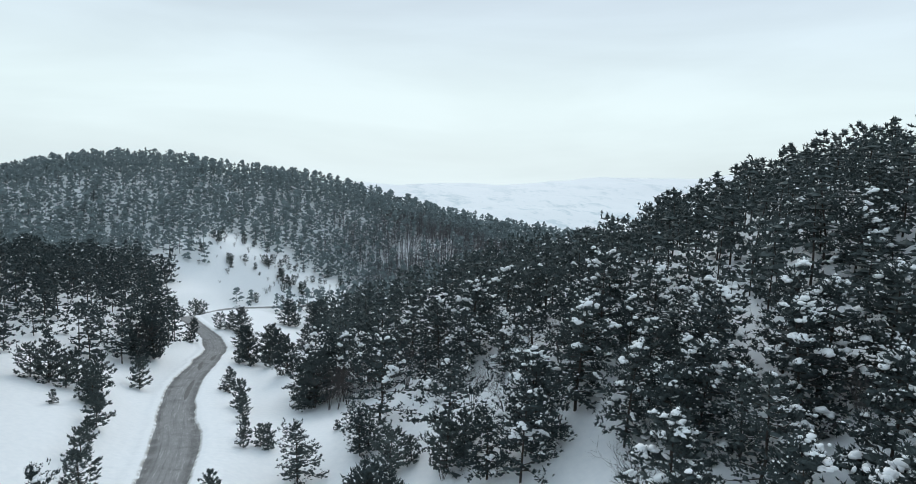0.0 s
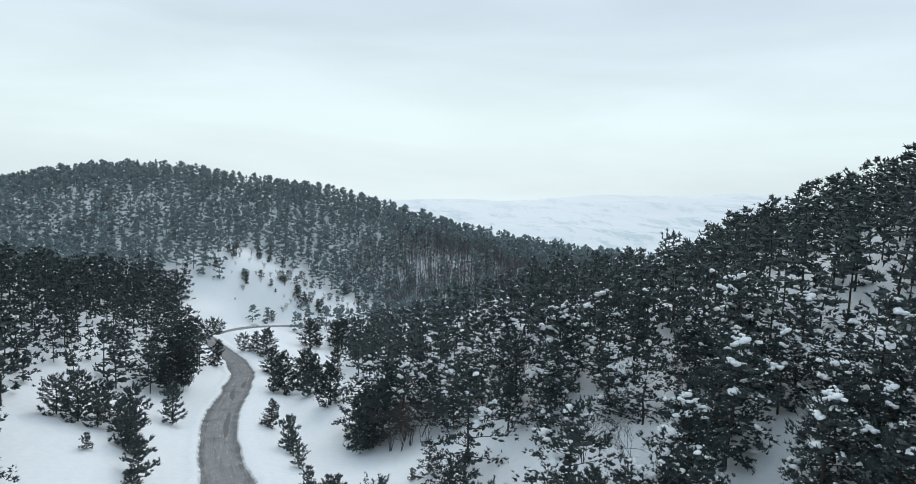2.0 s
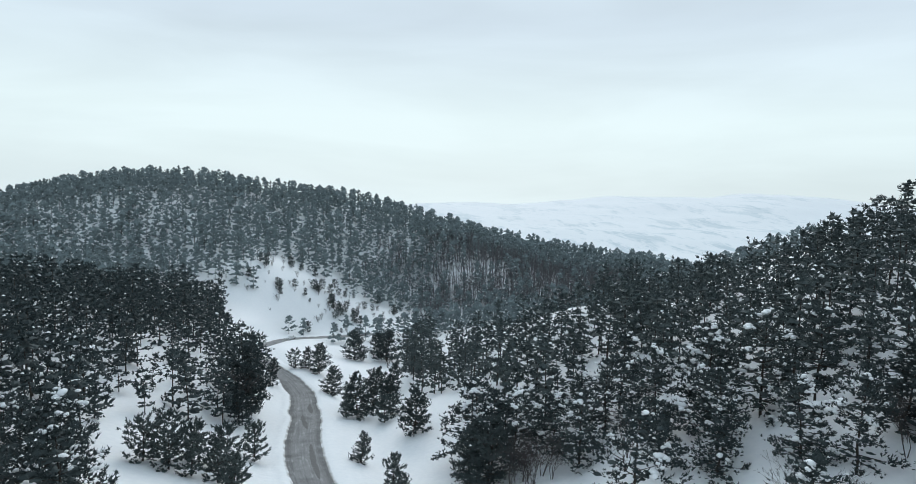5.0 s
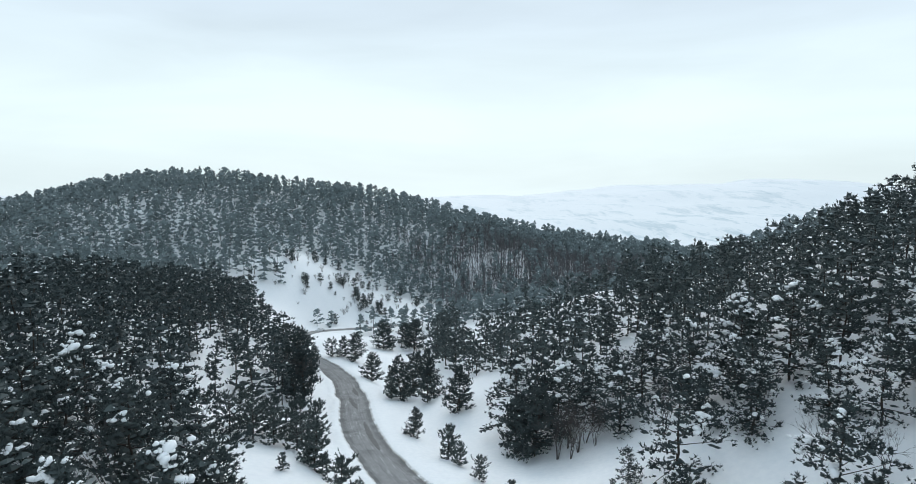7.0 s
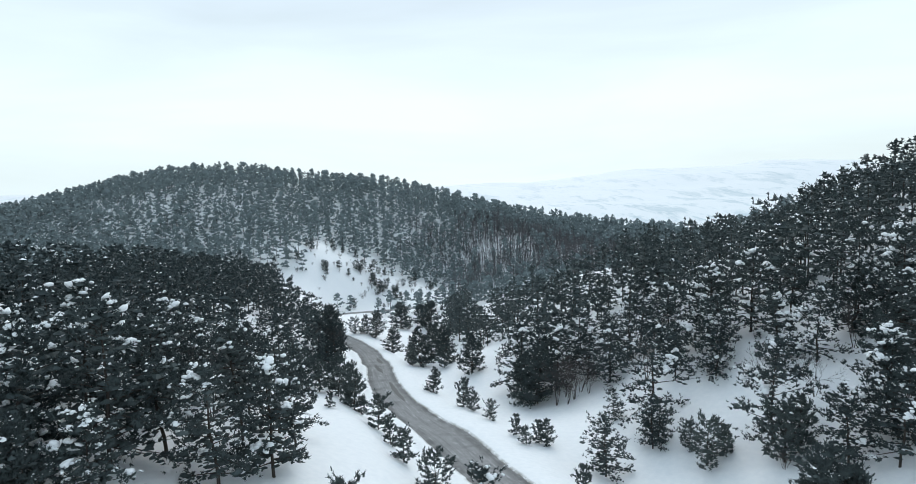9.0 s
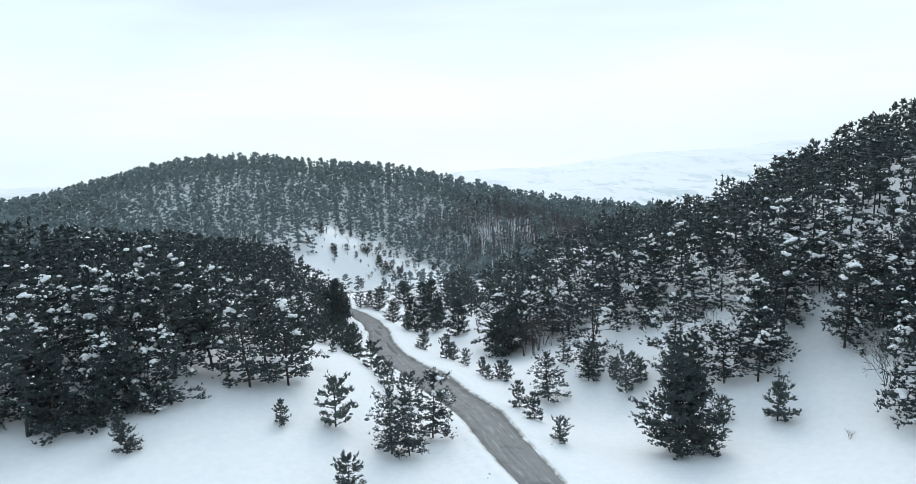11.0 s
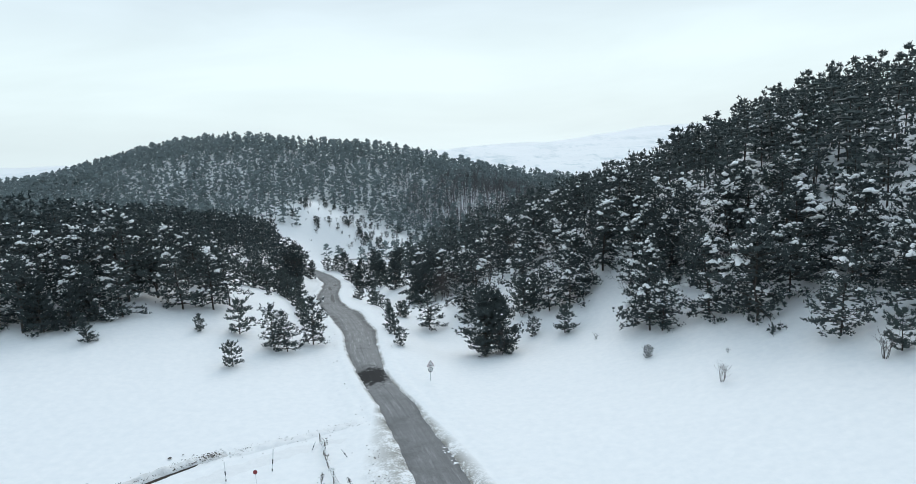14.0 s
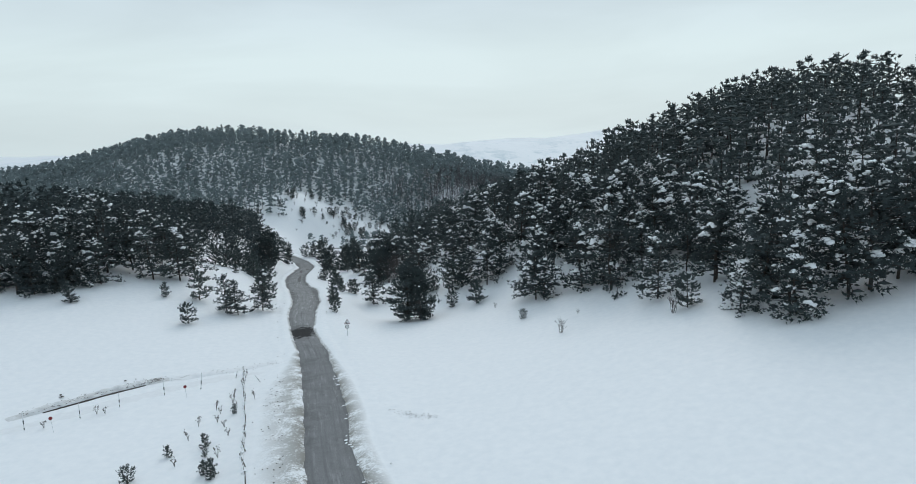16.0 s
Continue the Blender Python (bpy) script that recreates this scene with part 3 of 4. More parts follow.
def pine_thing(name, label, category, group, needles=None, **shape):
    wood, green, white = pine(**shape)
    root = new(name)
    part("trunk", wood.mesh("trunk", BARK, True), root)
    part("crown", green.mesh("crown", needles or NEEDLES), root)
    tagged(part("snow_cap", white.mesh("snow_cap", TREE_SNOW, True), root, "clumps of fresh snow"), kind="stuff")
    return tagged(root, label, category, group)


def twigs(heap, rng, base, way, length, radius, depth, fork=3, sides=4):
    mid = base + way * length * 0.5 + rng.normal(size=3) * length * 0.05
    end = base + way * length + rng.normal(size=3) * length * 0.08
    heap.tube([base, mid, end], [radius, radius * 0.75, radius * 0.45], sides if depth > 1 else 3)
    if depth == 0:
        return
    for i in range(fork):
        s = rng.uniform(0.45, 1.0)
        p = base + (end - base) * s
        d = way + rng.normal(size=3) * 0.5 + (0, 0, 0.25)
        d /= np.linalg.norm(d)
        twigs(heap, rng, p, d, length * rng.uniform(0.5, 0.75), max(radius * 0.55, 0.011), depth - 1, fork, sides)


def bare_thing(name, label, category, group, seed, tall, stems, depth=3, fork=3):
    rng = np.random.default_rng(seed)
    heap = Heap()
    for i in range(stems):
        a = rng.uniform(0, 6.28)
        way = np.array([math.cos(a) * 0.22 * (stems > 1), math.sin(a) * 0.22 * (stems > 1), 1.0])
        way /= np.linalg.norm(way)
        twigs(heap, rng, np.array([math.cos(a), math.sin(a), 0]) * 0.12 * (stems > 1) - (0, 0, 0.1), way, tall * 0.5 * rng.uniform(0.8, 1.1), 0.007 * tall + 0.008, depth, fork)
    root = new(name, heap.mesh(name, TWIG, True))
    return tagged(root, label, category, group)


# pines of different habit, each built once
TALL = "tall dark green pine laden with clumps of snow"
WOODS = "pines of the wood"
PINES = [
    pine_thing("pine_tree", TALL, "pine tree", WOODS, seed=11, tall=11, reach=0.37, laden=0.5, bare=0.12),
    pine_thing("pine_tree", "tall dark pine dusted with snow", "pine tree", WOODS, seed=12, tall=12, laden=0.24, reach=0.30, bare=0.2, limbs=48),
    pine_thing("pine_tree", "broad dark pine with heavy snow on its boughs", "pine tree", WOODS, seed=13, tall=10, limbs=48, tufts=40, laden=0.8, patch=9, reach=0.39, bare=0.06, tip=0.35, fleck=0.14),
    pine_thing("pine_tree", "slender dark pine with a bare lower trunk and little snow", "pine tree", WOODS, seed=14, tall=12, limbs=38, tufts=34, laden=0.2, reach=0.27, bare=0.32),
    pine_thing("pine_tree", TALL, "pine tree", WOODS, seed=15, tall=11, laden=0.42, reach=0.37, bare=0.10, gaps=0.18),
    pine_thing("pine_tree", "open-crowned pine with layered snowy boughs", "pine tree", WOODS, seed=16, tall=11, limbs=42, tufts=40, laden=0.5, reach=0.40, bare=0.12, gaps=0.24, tip=0.4, core=0.6),
]
ROADSIDE = "pines by the road"
DENSE = pine_thing("pine_tree", "dense dark pine with branches down to the snow", "pine tree", ROADSIDE, seed=21, tall=10, limbs=70, tufts=34, leaf=0.38, laden=0.0, fleck=0.02, reach=0.32, bare=0.03, gaps=0.03, tip=0.55, lift=0.25, stems=2, core=0.5)
DENSE_B = pine_thing("pine_tree", "dense dark rounded pine with branches down to the snow", "pine tree", ROADSIDE, seed=22, tall=10, limbs=76, tufts=36, leaf=0.38, laden=0.0, fleck=0.02, reach=0.38, bare=0.06, gaps=0.03, tip=0.3, lift=0.25, stems=3, core=0.5)
YOUNG = [pine_thing("young_pine", "young bushy pine standing in deep snow", "young pine", "young pines in the snow", needles=NEEDLES_YOUNG, seed=31 + i, tall=4, girth=0.4, limbs=34, tufts=22, rings=5,
                    leaf=0.30, count=6, wide=0.26, lump=0.55, core=0.8, laden=0.0, fleck=0.02, reach=0.34 + 0.07 * i, bare=0.05, gaps=0.06, tip=0.5 - 0.15 * i, lift=0.42) for i in range(3)]
BARE_TREE = [bare_thing("bare_tree", "leafless grey-brown broadleaf tree with fine twigs", "bare tree", "bare trees among the pines", 41 + i, 7.5, 5 - 2 * i, 4, 3) for i in range(2)]
SHRUB = [bare_thing("bare_shrub", "leafless brown shrub poking out of the snow", "shrub", "bare shrubs in the snow", 51 + i, 3.0, 7, 2, 3) for i in range(2)]
USED = set()


def plant(kind, x, y, tall, turn=None, sink=0.1):
    """Stands a tree of that height at a spot; the first use moves the original."""
    native = {"pine_tree": 11.0, "young_pine": 4.0, "bare_tree": 7.5, "bare_shrub": 3.0}[kind.name.split(".")[0]]
    if kind in (DENSE, DENSE_B, PINES[2]):
        native = 10.0
    if kind in (PINES[1], PINES[3]):
        native = 12.0
    k = tall / native
    turn = RNG.uniform(0, 360) if turn is None else turn
    m = pose(x, y, spot(x, y) - sink, RNG.normal() * 1.5, RNG.normal() * 1.5, turn)
    if kind.name not in USED:
        USED.add(kind.name)
        ob = kind
        ob.matrix_basis = m
    else:
        ob = copy_thing(kind, m)
    ob.scale = (k * RNG.uniform(0.92, 1.1), k * RNG.uniform(0.92, 1.1), k)
    return ob


# ---- trees by the road and along the field, one by one: x, y, height
for x, y, h in ((-9.4, 109.3, 10.6), (-7.4, 110.4, 9.5), (-22, 168.5, 10.5), (-40.2, 217.4, 10),
                (-50.5, 233, 7), (-57, 256, 8.5), (-52, 309, 10.5), (-41, 314, 12), (-60.7, 199, 9.5), (-63, 204, 10.5), (-44.5, 322, 9)):
    plant(DENSE_B, x, y, h)
for x, y, h in ((-24.2, 171, 9), (-39.5, 179.5, 5.2), (-42.5, 208, 9), (-31.2, 194, 9), (-60.5, 191, 8), (-36, 209, 8), (-37, 251, 8), (-61, 258, 6), (-66, 238, 7)):
    plant(DENSE, x, y, h)
for x, y, h in ((-19.2, 135.5, 7.6), (-36, 111, 7.6), (-38.2, 104.5, 6.2), (-39.9, 104, 6.8), (-12, 140, 6.5), (-14, 150.5, 4.5)):
    plant(PINES[4], x, y, h)
for x, y, h in ((-9.8, 147.5, 13), (-0.9, 132.5, 12), (12.5, 100, 9.5), (22.5, 90.5, 12.5), (33, 79, 11)):
    plant(PINES[5], x, y, h)
for x, y, h, k in ((-20.5, 174, 12, 1), (-23, 178.5, 12.5, 4), (-17.5, 173, 11.5, 0), (5.5, 121.5, 10, 5), (8.5, 126, 11, 2), (2.5, 124.5, 8.5, 0), (50, 136, 11, 0), (55, 141, 12, 1), (59, 146, 11, 4), (47, 131, 10, 2), (52, 146, 10, 0), (26, 80, 9, 4), (34.8, 64, 12, 5), (40, 62.5, 12, 0), (46, 64, 12.5, 1)):
    plant(PINES[k], x, y, h)
for x, y, h in ((-42.8, 95.5, 3.3), (-51, 106, 2.6), (-46, 108, 5.2), (-25.2, 121.5, 3.6), (-24, 116.5, 3.4), (-22.4, 108.5, 2.7), (-28.3, 147, 3), (-25.6, 144.5, 3.2), (-33, 163.5, 3.4),
                (-34.4, 167.7, 5.0), (-31, 156.5, 3), (-27.5, 143, 2.4), (-49.5, 150.5, 2.6), (-51.3, 153, 3.4), (-46.6, 144, 4.6), (-44.6, 138, 3.4), (-42.8, 132.5, 4), (-39.4, 125, 4.2), (-61.5, 156, 4.8), (-58.5, 155.3, 4.5), (-56, 155, 4.6), (-53.4, 155.6, 4.2), (-60, 158.6, 5.5), (-57, 160.5, 5),
                (-54, 161.5, 6), (-50.5, 151, 5.5), (-54.5, 176.5, 5.5), (-53, 146, 2.0)):
    plant(YOUNG[int(RNG.integers(3))], x, y, h)
for x, y, h in ((3, 112, 4.5), (9.4, 90.7, 1.5), (27.4, 73, 4), (-77, 360, 4.5), (-44.3, 205.5, 4.5), (-63.5, 258, 5), (-50, 311, 5), (-8, 133.5, 5.5), (-11, 141, 5), (-8.3, 137.6, 3.5), (-16, 150, 1.6),
                (-5.4, 134.7, 3.2), (-37, 204, 5), (-45, 215, 4.5), (-84, 305, 6), (-87.5, 308, 6.5), (-24.6, 144.5, 3.5), (-1.5, 116.3, 3), (-1.5, 129, 6.5), (0.5, 130, 6)):
    plant(YOUNG[int(RNG.integers(3))], x, y, h)
for x, y, h in ((-69, 99, 7.5), (-71, 101, 7), (-66.5, 101, 6.5), (-62, 97.4, 3.6), (-64.5, 104, 8)):
    plant(DENSE, x, y, h)
for x, y, h in ((12.9, 77.8, 2.6), (25.6, 72.6, 3.2), (16.5, 84.8, 1.0), (-9.8, 107.8, 2.2), (6, 104, 1.3), (-40, 303, 4.5), (-37, 306, 4), (-2, 128, 3), (-9, 149, 2)):
    plant(SHRUB[int(RNG.integers(2))], x, y, h)
for x, y, h in ((-7, 108, 5), (-19, 165.5, 7.5), (-17.5, 164.5, 7), (-16, 166, 7.5), (-17, 168.5, 8), (-14.5, 168, 7), (-13.5, 166, 6.5), (-62, 196, 8), (2.5, 140, 6), (11, 127, 6.5), (14, 141, 7), (6, 136, 6)):
    plant(BARE_TREE[int(RNG.integers(2))], x, y, h)
LADEN = pine_thing("pine_tree", "small pine bent under a thick load of snow", "pine tree", WOODS, seed=18, tall=11, reach=0.42, bare=0.03, laden=1.3, patch=14, fleck=0.2, tip=0.5)
plant(LADEN, 30.7, 66.5, 6.0)
# scrub in the glade on the hillside
for i in range(190):
    x, y = -60 + RNG.normal() * 28, 381 + RNG.normal() * 14
    if to_road(np.array([x]), np.array([y]))[0][0] > 5 and y > 345:
        if RNG.random() < 0.62:
            plant(SHRUB[int(RNG.integers(2))], x, y, RNG.uniform(1.8, 4.5))
        else:
            plant(YOUNG[int(RNG.integers(3))], x, y, RNG.uniform(1.8, 5))

# ---- the woods
EAST_EDGE = [(30, 130), (45, 84), (56, 60), (62, 33), (68, 33), (76, 36), (80, 33.5), (89, 30), (92, 21), (97, 14), (105, 11), (112, 9), (120, 8), (126, 5.5), (131, 3), (136, 2), (144, -1),
             (150, -4), (162, -9), (172, -12), (190, -20), (215, -23), (240, -29), (270, -34), (320, -32), (352, -28)]
WEST_EDGE = [(60, -220), (85, -110), (96, -74), (102, -66), (108, -58), (114, -53.5), (124, -53.5), (134, -58), (150, -66), (170, -69), (182, -64), (200, -63),
             (225, -66), (245, -74), (262, -86), (290, -97), (320, -104), (345, -112)]


def edge_at(edge, y):
    return np.interp(y, [p[0] for p in edge], [p[1] for p in edge])


def scatter(x0, x1, y0, y1, gap, keep):
    """Spots at least that far apart for which keep holds."""
    n = int((x1 - x0) * (y1 - y0) / gap ** 2 * 4.5)
    P = np.c_[RNG.uniform(x0, x1, n), RNG.uniform(y0, y1, n)]
    P = P[keep(P[:, 0], P[:, 1])]
    cells, out = {}, []
    for x, y in P:
        i, j = int(x // gap), int(y // gap)
        if all((x - a) ** 2 + (y - b) ** 2 > gap * gap for di in (-1, 0, 1) for dj in (-1, 0, 1) for a, b in cells.get((i + di, j + dj), ())):
            cells.setdefault((i, j), []).append((x, y))
            out.append((x, y))
    return np.array(out)


def off_road(x, y, gap):
    return to_road(x, y)[0] > gap


def east_wood(x, y):
    ok = (x > edge_at(EAST_EDGE, y) + 2 * ripple(x, y, 9, 2)) & off_road(x, y, 8) & (y < 352)
    ok &= (x - 5) ** 2 / 130 + (y - 258) ** 2 / 110 > 1
    return ok


def west_wood(x, y):
    return (x < edge_at(WEST_EDGE, y) + 6 * ripple(x, y, 13, 2) + 1) & (RNG.random(x.shape) > 0.3 * ease(0.15, 0.5, ripple(x + 40, y, 24, 2)) * ease(115, 140, y)) & off_road(x, y, 7) & (y > 88) & (y < 345)


def hill_wood(x, y):
    ok = ((y > 345) | (x < -135)) & off_road(x, y, 7) & (y > 300)
    # the glade above the bend, its upper tongue, and the thin stand to its left
    open_ = np.exp(-((x + 66) / 31) ** 2 - ((y - 376) / 24) ** 2) * 1.35 + 0.9 * np.exp(-((x + 95) / 10) ** 2 - ((y - 394) / 11) ** 2)
    open_ = open_ + 0.75 * np.exp(-((x + 112) / 30) ** 2 - ((y - 342) / 24) ** 2) + 0.7 * np.exp(-((x + 25) / 42) ** 2 - ((y - 395) / 20) ** 2)
    open_ = open_ + 0.30 * ease(440, 388, y) * ease(-210, -150, x) * ease(60, 10, x)
    return ok & (RNG.random(x.shape) > open_ + 0.15 * ripple(x, y, 16, 2))


east = scatter(-36, 110, 40, 352, 4.9, east_wood)
# the foot of the slope is open, with snow between the trees
foot = (east[:, 0] - edge_at(EAST_EDGE, east[:, 1]) < 9) & (east[:, 1] > 104) & (east[:, 1] < 152)
east = east[~foot | (RNG.random(len(east)) > 0.42)]
east = east[(east[:, 0] < 62) | (east[:, 1] < 245)]
east = east[(east[:, 1] < 262) | (east[:, 0] < -24)]
west = scatter(-135, -50, 88, 345, 4.7, west_wood)
front_e = (east[:, 1] < 182) & (east[:, 0] - edge_at(EAST_EDGE, east[:, 1]) < np.where(east[:, 1] < 150, 26, 18)) & (east[:, 0] < 66)
front_w = (west[:, 1] < 150) & (edge_at(WEST_EDGE, west[:, 1]) - west[:, 0] < np.where(west[:, 1] < 124, 28, 17))


for x, y in np.r_[east[front_e], west[front_w]]:
    q = RNG.random()
    snowy = x > 12 and y < 150
    kind = PINES[int(RNG.choice(6, p=(0.28, 0.08, 0.32, 0.06, 0.12, 0.14) if snowy else (0.28, 0.16, 0.2, 0.1, 0.15, 0.11)))]
    if q < 0.035:
        plant(BARE_TREE[int(RNG.integers(2))], x, y, RNG.uniform(5, 8))
    elif q < 0.06:
        plant(YOUNG[int(RNG.integers(3))], x, y, RNG.uniform(2.5, 5.5))
    else:
        depth = max(x - edge_at(EAST_EDGE, y), edge_at(WEST_EDGE, y) - x)
        plant(kind, x, y, RNG.uniform(8.0, 13.6) * (0.84 + 0.16 * float(ease(0, 11, depth))))


def wood(name, label, spots, models, low, high, greens):
    """Many trees joined: a whole stretch of forest that nobody could count."""
    V, F, M, n = [], [], [], 0
    pick = RNG.integers(len(models), size=len(spots))
    ground = height(spots[:, 0], spots[:, 1])
    for (x, y), z, k in zip(spots, ground, pick):
        tall, a = RNG.uniform(low, high), RNG.uniform(0, 6.283)
        tall *= 1 - 0.3 * math.exp(-((x + 72) / 20) ** 2 - ((y - 205) / 40) ** 2)
        tall *= 1 - 0.30 * math.exp(-((x - 2) / 18) ** 2 - ((y - 240) / 14) ** 2)
        tall *= 1 + 0.32 * math.exp(-((x - 75) / 110) ** 2 - ((y - 520) / 60) ** 2)
        c, s = math.cos(a), math.sin(a)
        wide = RNG.uniform(0.85, 1.15)
        for v, f, m in models[k]:
            w = np.c_[(v[:, 0] * c - v[:, 1] * s) * wide, (v[:, 0] * s + v[:, 1] * c) * wide, v[:, 2]] * tall + (x, y, z - 0.15)
            V.append(w)
            F.append(f + n)
            M.append(np.full(len(f), m))
            n += len(w)
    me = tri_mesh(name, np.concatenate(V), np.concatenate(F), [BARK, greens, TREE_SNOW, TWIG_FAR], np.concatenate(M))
    return tagged(new(name, me), label, "woodland", kind="stuff")


def model(seed, **shape):
    w, g, s = pine(seed, 10.0, **shape)
    return [(h.arrays()[0] / 10.0, h.arrays()[1], i) for i, h in enumerate((w, g, s))]


def stem_model(seed):
    rng = np.random.default_rng(seed)
    heap = Heap()
    for i in range(3):
        b = np.array([rng.normal() * 0.18, rng.normal() * 0.18, -0.02])
        top = b + (rng.normal() * 0.05, rng.normal() * 0.05, rng.uniform(0.75, 1.0))
        heap.tube([b, top], [0.012, 0.004], 3)
        for k in range(7):
            p = b + (top - b) * rng.uniform(0.4, 0.95)
            heap.tube([p, p + np.array([rng.normal() * 0.10, rng.normal() * 0.10, rng.uniform(0.08, 0.2)])], [0.007, 0.003], 3)
    return [(*heap.arrays(), 3)]


MID = [model(61 + i, limbs=24, tufts=7, leaf=0.7, count=4, wide=0.40, core=2.0, lump=0.68, laden=(0.03, 0.06, 0.18, 0.42, 0.1)[i], patch=4, fleck=(0.03, 0.05, 0.07, 0.10, 0.04)[i], reach=(0.36, 0.33, 0.40, 0.43, 0.30)[i], bare=(0.14, 0.08, 0.12, 0.08, 0.24)[i], sides=4, rings=4, boughs=False, ball=0, tip=(0.2, 0.4, 0.25, 0.35, 0.2)[i]) for i in range(5)]
FAR = [model(71 + i, limbs=13, tufts=3, leaf=0.8, count=2, wide=0.8, core=2.4, lump=(1.08, 1.22, 1.32, 1.12, 1.22)[i], shards=True, laden=(0.05, 0.1, 0.16, 0.24, 0.45)[i], patch=1.5, fleck=0.06, reach=(0.30, 0.36, 0.42, 0.34, 0.40)[i], bare=(0.08, 0.14, 0.2, 0.3, 0.12)[i], sides=3, rings=3, boughs=False, tip=(0.8, 0.5, 0.3, 0.35, 0.5)[i], ball=0, gaps=0.04) for i in range(5)]
STEMS = [stem_model(81 + i) for i in range(3)]

wood("pine_wood", "snow-dusted pine wood on the slope above the road", east[~front_e], MID, 7.5, 13.5, NEEDLES)
wood("pine_wood", "snow-dusted pine wood on the knoll beside the road", west[~front_w], MID, 7.5, 13.5, NEEDLES)
hill = scatter(-420, 150, 300, 545, 4.2, hill_wood)
hill = hill[(hill[:, 1] < 525) | (hill[:, 0] > -120)]
brown = np.exp(-((hill[:, 0] - 40) / 75) ** 2 - ((hill[:, 1] - 432) / 36) ** 2) + 0.3 * ripple(hill[:, 0], hill[:, 1], 26, 2) > 0.55
brown &= RNG.random(len(hill)) < 0.55
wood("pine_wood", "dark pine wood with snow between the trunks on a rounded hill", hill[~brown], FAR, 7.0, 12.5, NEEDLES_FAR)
thin = scatter(-100, 140, 385, 485, 2.5, lambda x, y: RNG.random(x.shape) < ease(0.2, 0.8, np.exp(-((x - 40) / 80) ** 2 - ((y - 432) / 42) ** 2) + 0.35 * ripple(x, y, 26, 2)))
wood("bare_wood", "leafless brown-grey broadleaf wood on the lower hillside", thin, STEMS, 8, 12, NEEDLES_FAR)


# ---------------------------------------------------------------- small things by the road
GALV = paint("galvanised_steel", (0.42, 0.44, 0.46), 0.45, 0.6)
FADED = paint("faded_red_border", (0.26, 0.17, 0.17), 0.6)
WHITE = paint("white_sheet", (0.78, 0.79, 0.80), 0.5)
RED = paint("red_reflector", (0.22, 0.03, 0.035), 0.4)
DARK = paint("dark_paint", (0.05, 0.055, 0.06), 0.6)
OLD_WOOD = bark_material("weathered_wood", (0.10, 0.09, 0.085), (0.26, 0.24, 0.22))
SOIL = bark_material("wet_soil", (0.035, 0.03, 0.027), (0.11, 0.095, 0.085))
DIRTY = snow_material("dirty_snow", (0.58, 0.575, 0.57), (0.88, 0.89, 0.90), 0.8)
PACKED = snow_material("packed_snow", (0.79, 0.80, 0.815), (0.88, 0.89, 0.90), 0.3)


def lathe(radius, z0, z1, sides=10, x=0.0, y=0.0, top=None):
    bm = bmesh.new()
    bmesh.ops.create_cone(bm, cap_ends=True, segments=sides, radius1=radius, radius2=radius if top is None else top, depth=z1 - z0, matrix=Matrix.Translation((x, y, (z0 + z1) / 2)))
    return bm


def plate(outline, y0, y1, hole=None):
    """An upright plate, in the x-z plane, from y0 to y1; hole: an inner outline that leaves a ring."""
    bm = bmesh.new()
    if hole is None:
        f = bm.faces.new([bm.verts.new((x, y0, z)) for x, z in outline])
        top = bmesh.ops.extrude_face_region(bm, geom=[f])["geom"]
        bmesh.ops.translate(bm, vec=(0, y1 - y0, 0), verts=[v for v in top if isinstance(v, bmesh.types.BMVert)])
    else:
        n = len(outline)
        rings = [[bm.verts.new((x, y, z)) for x, z in o] for y in (y0, y1) for o in (outline, hole)]
        a, b, c, d = rings
        for i in range(n):
            j = (i + 1) % n
            for p, q in ((a, b), (c, d), (a, c), (b, d)):
                bm.faces.new((p[i], p[j], q[j], q[i]))
    bmesh.ops.recalc_face_normals(bm, faces=bm.faces)
    return bm


def ring(r, z, n=20):
    return [(r * math.cos(6.283185 * i / n), z + r * math.sin(6.283185 * i / n)) for i in range(n)]


def triangle(r, z):
    return [(r * math.sin(a), z + r * math.cos(a)) for a in (0, 2.0944, 4.18879)]


def road_sign(x, y):
    root = new("road_sign")
    part("pole", (lathe(0.035, -0.3, 2.3), GALV), root)
    tri = part("warning_plate", (plate(triangle(0.56, 2.12), -0.055, -0.04), WHITE), root, "white triangular plate")
    part("border", (plate(triangle(0.56, 2.12), -0.064, -0.058, triangle(0.40, 2.12)), FADED), tri, "faded red border")
    part("symbol", (plate([(-0.17, 1.94), (0.19, 1.94), (0.13, 2.02), (0.03, 2.03), (-0.03, 2.14), (-0.13, 2.12)], -0.062, -0.057), DARK), tri, "dark pictogram half hidden by snow")
    disc = part("round_plate", (plate(ring(0.31, 1.45), -0.055, -0.04), WHITE), root, "white round plate")
    part("rim", (plate(ring(0.31, 1.45), -0.064, -0.058, ring(0.235, 1.45)), DARK), disc, "grimy dark rim")
    part("bar", (plate([(-0.03, 1.32), (0.03, 1.32), (0.03, 1.58), (-0.03, 1.58)], -0.062, -0.057), DARK), disc)
    root.matrix_basis = pose(x, y, spot(x, y), 0, 2, 12)
    tagged(root, "triangular warning sign above a round sign on a steel pole", "road sign")


road_sign(-17.2, 91.3)


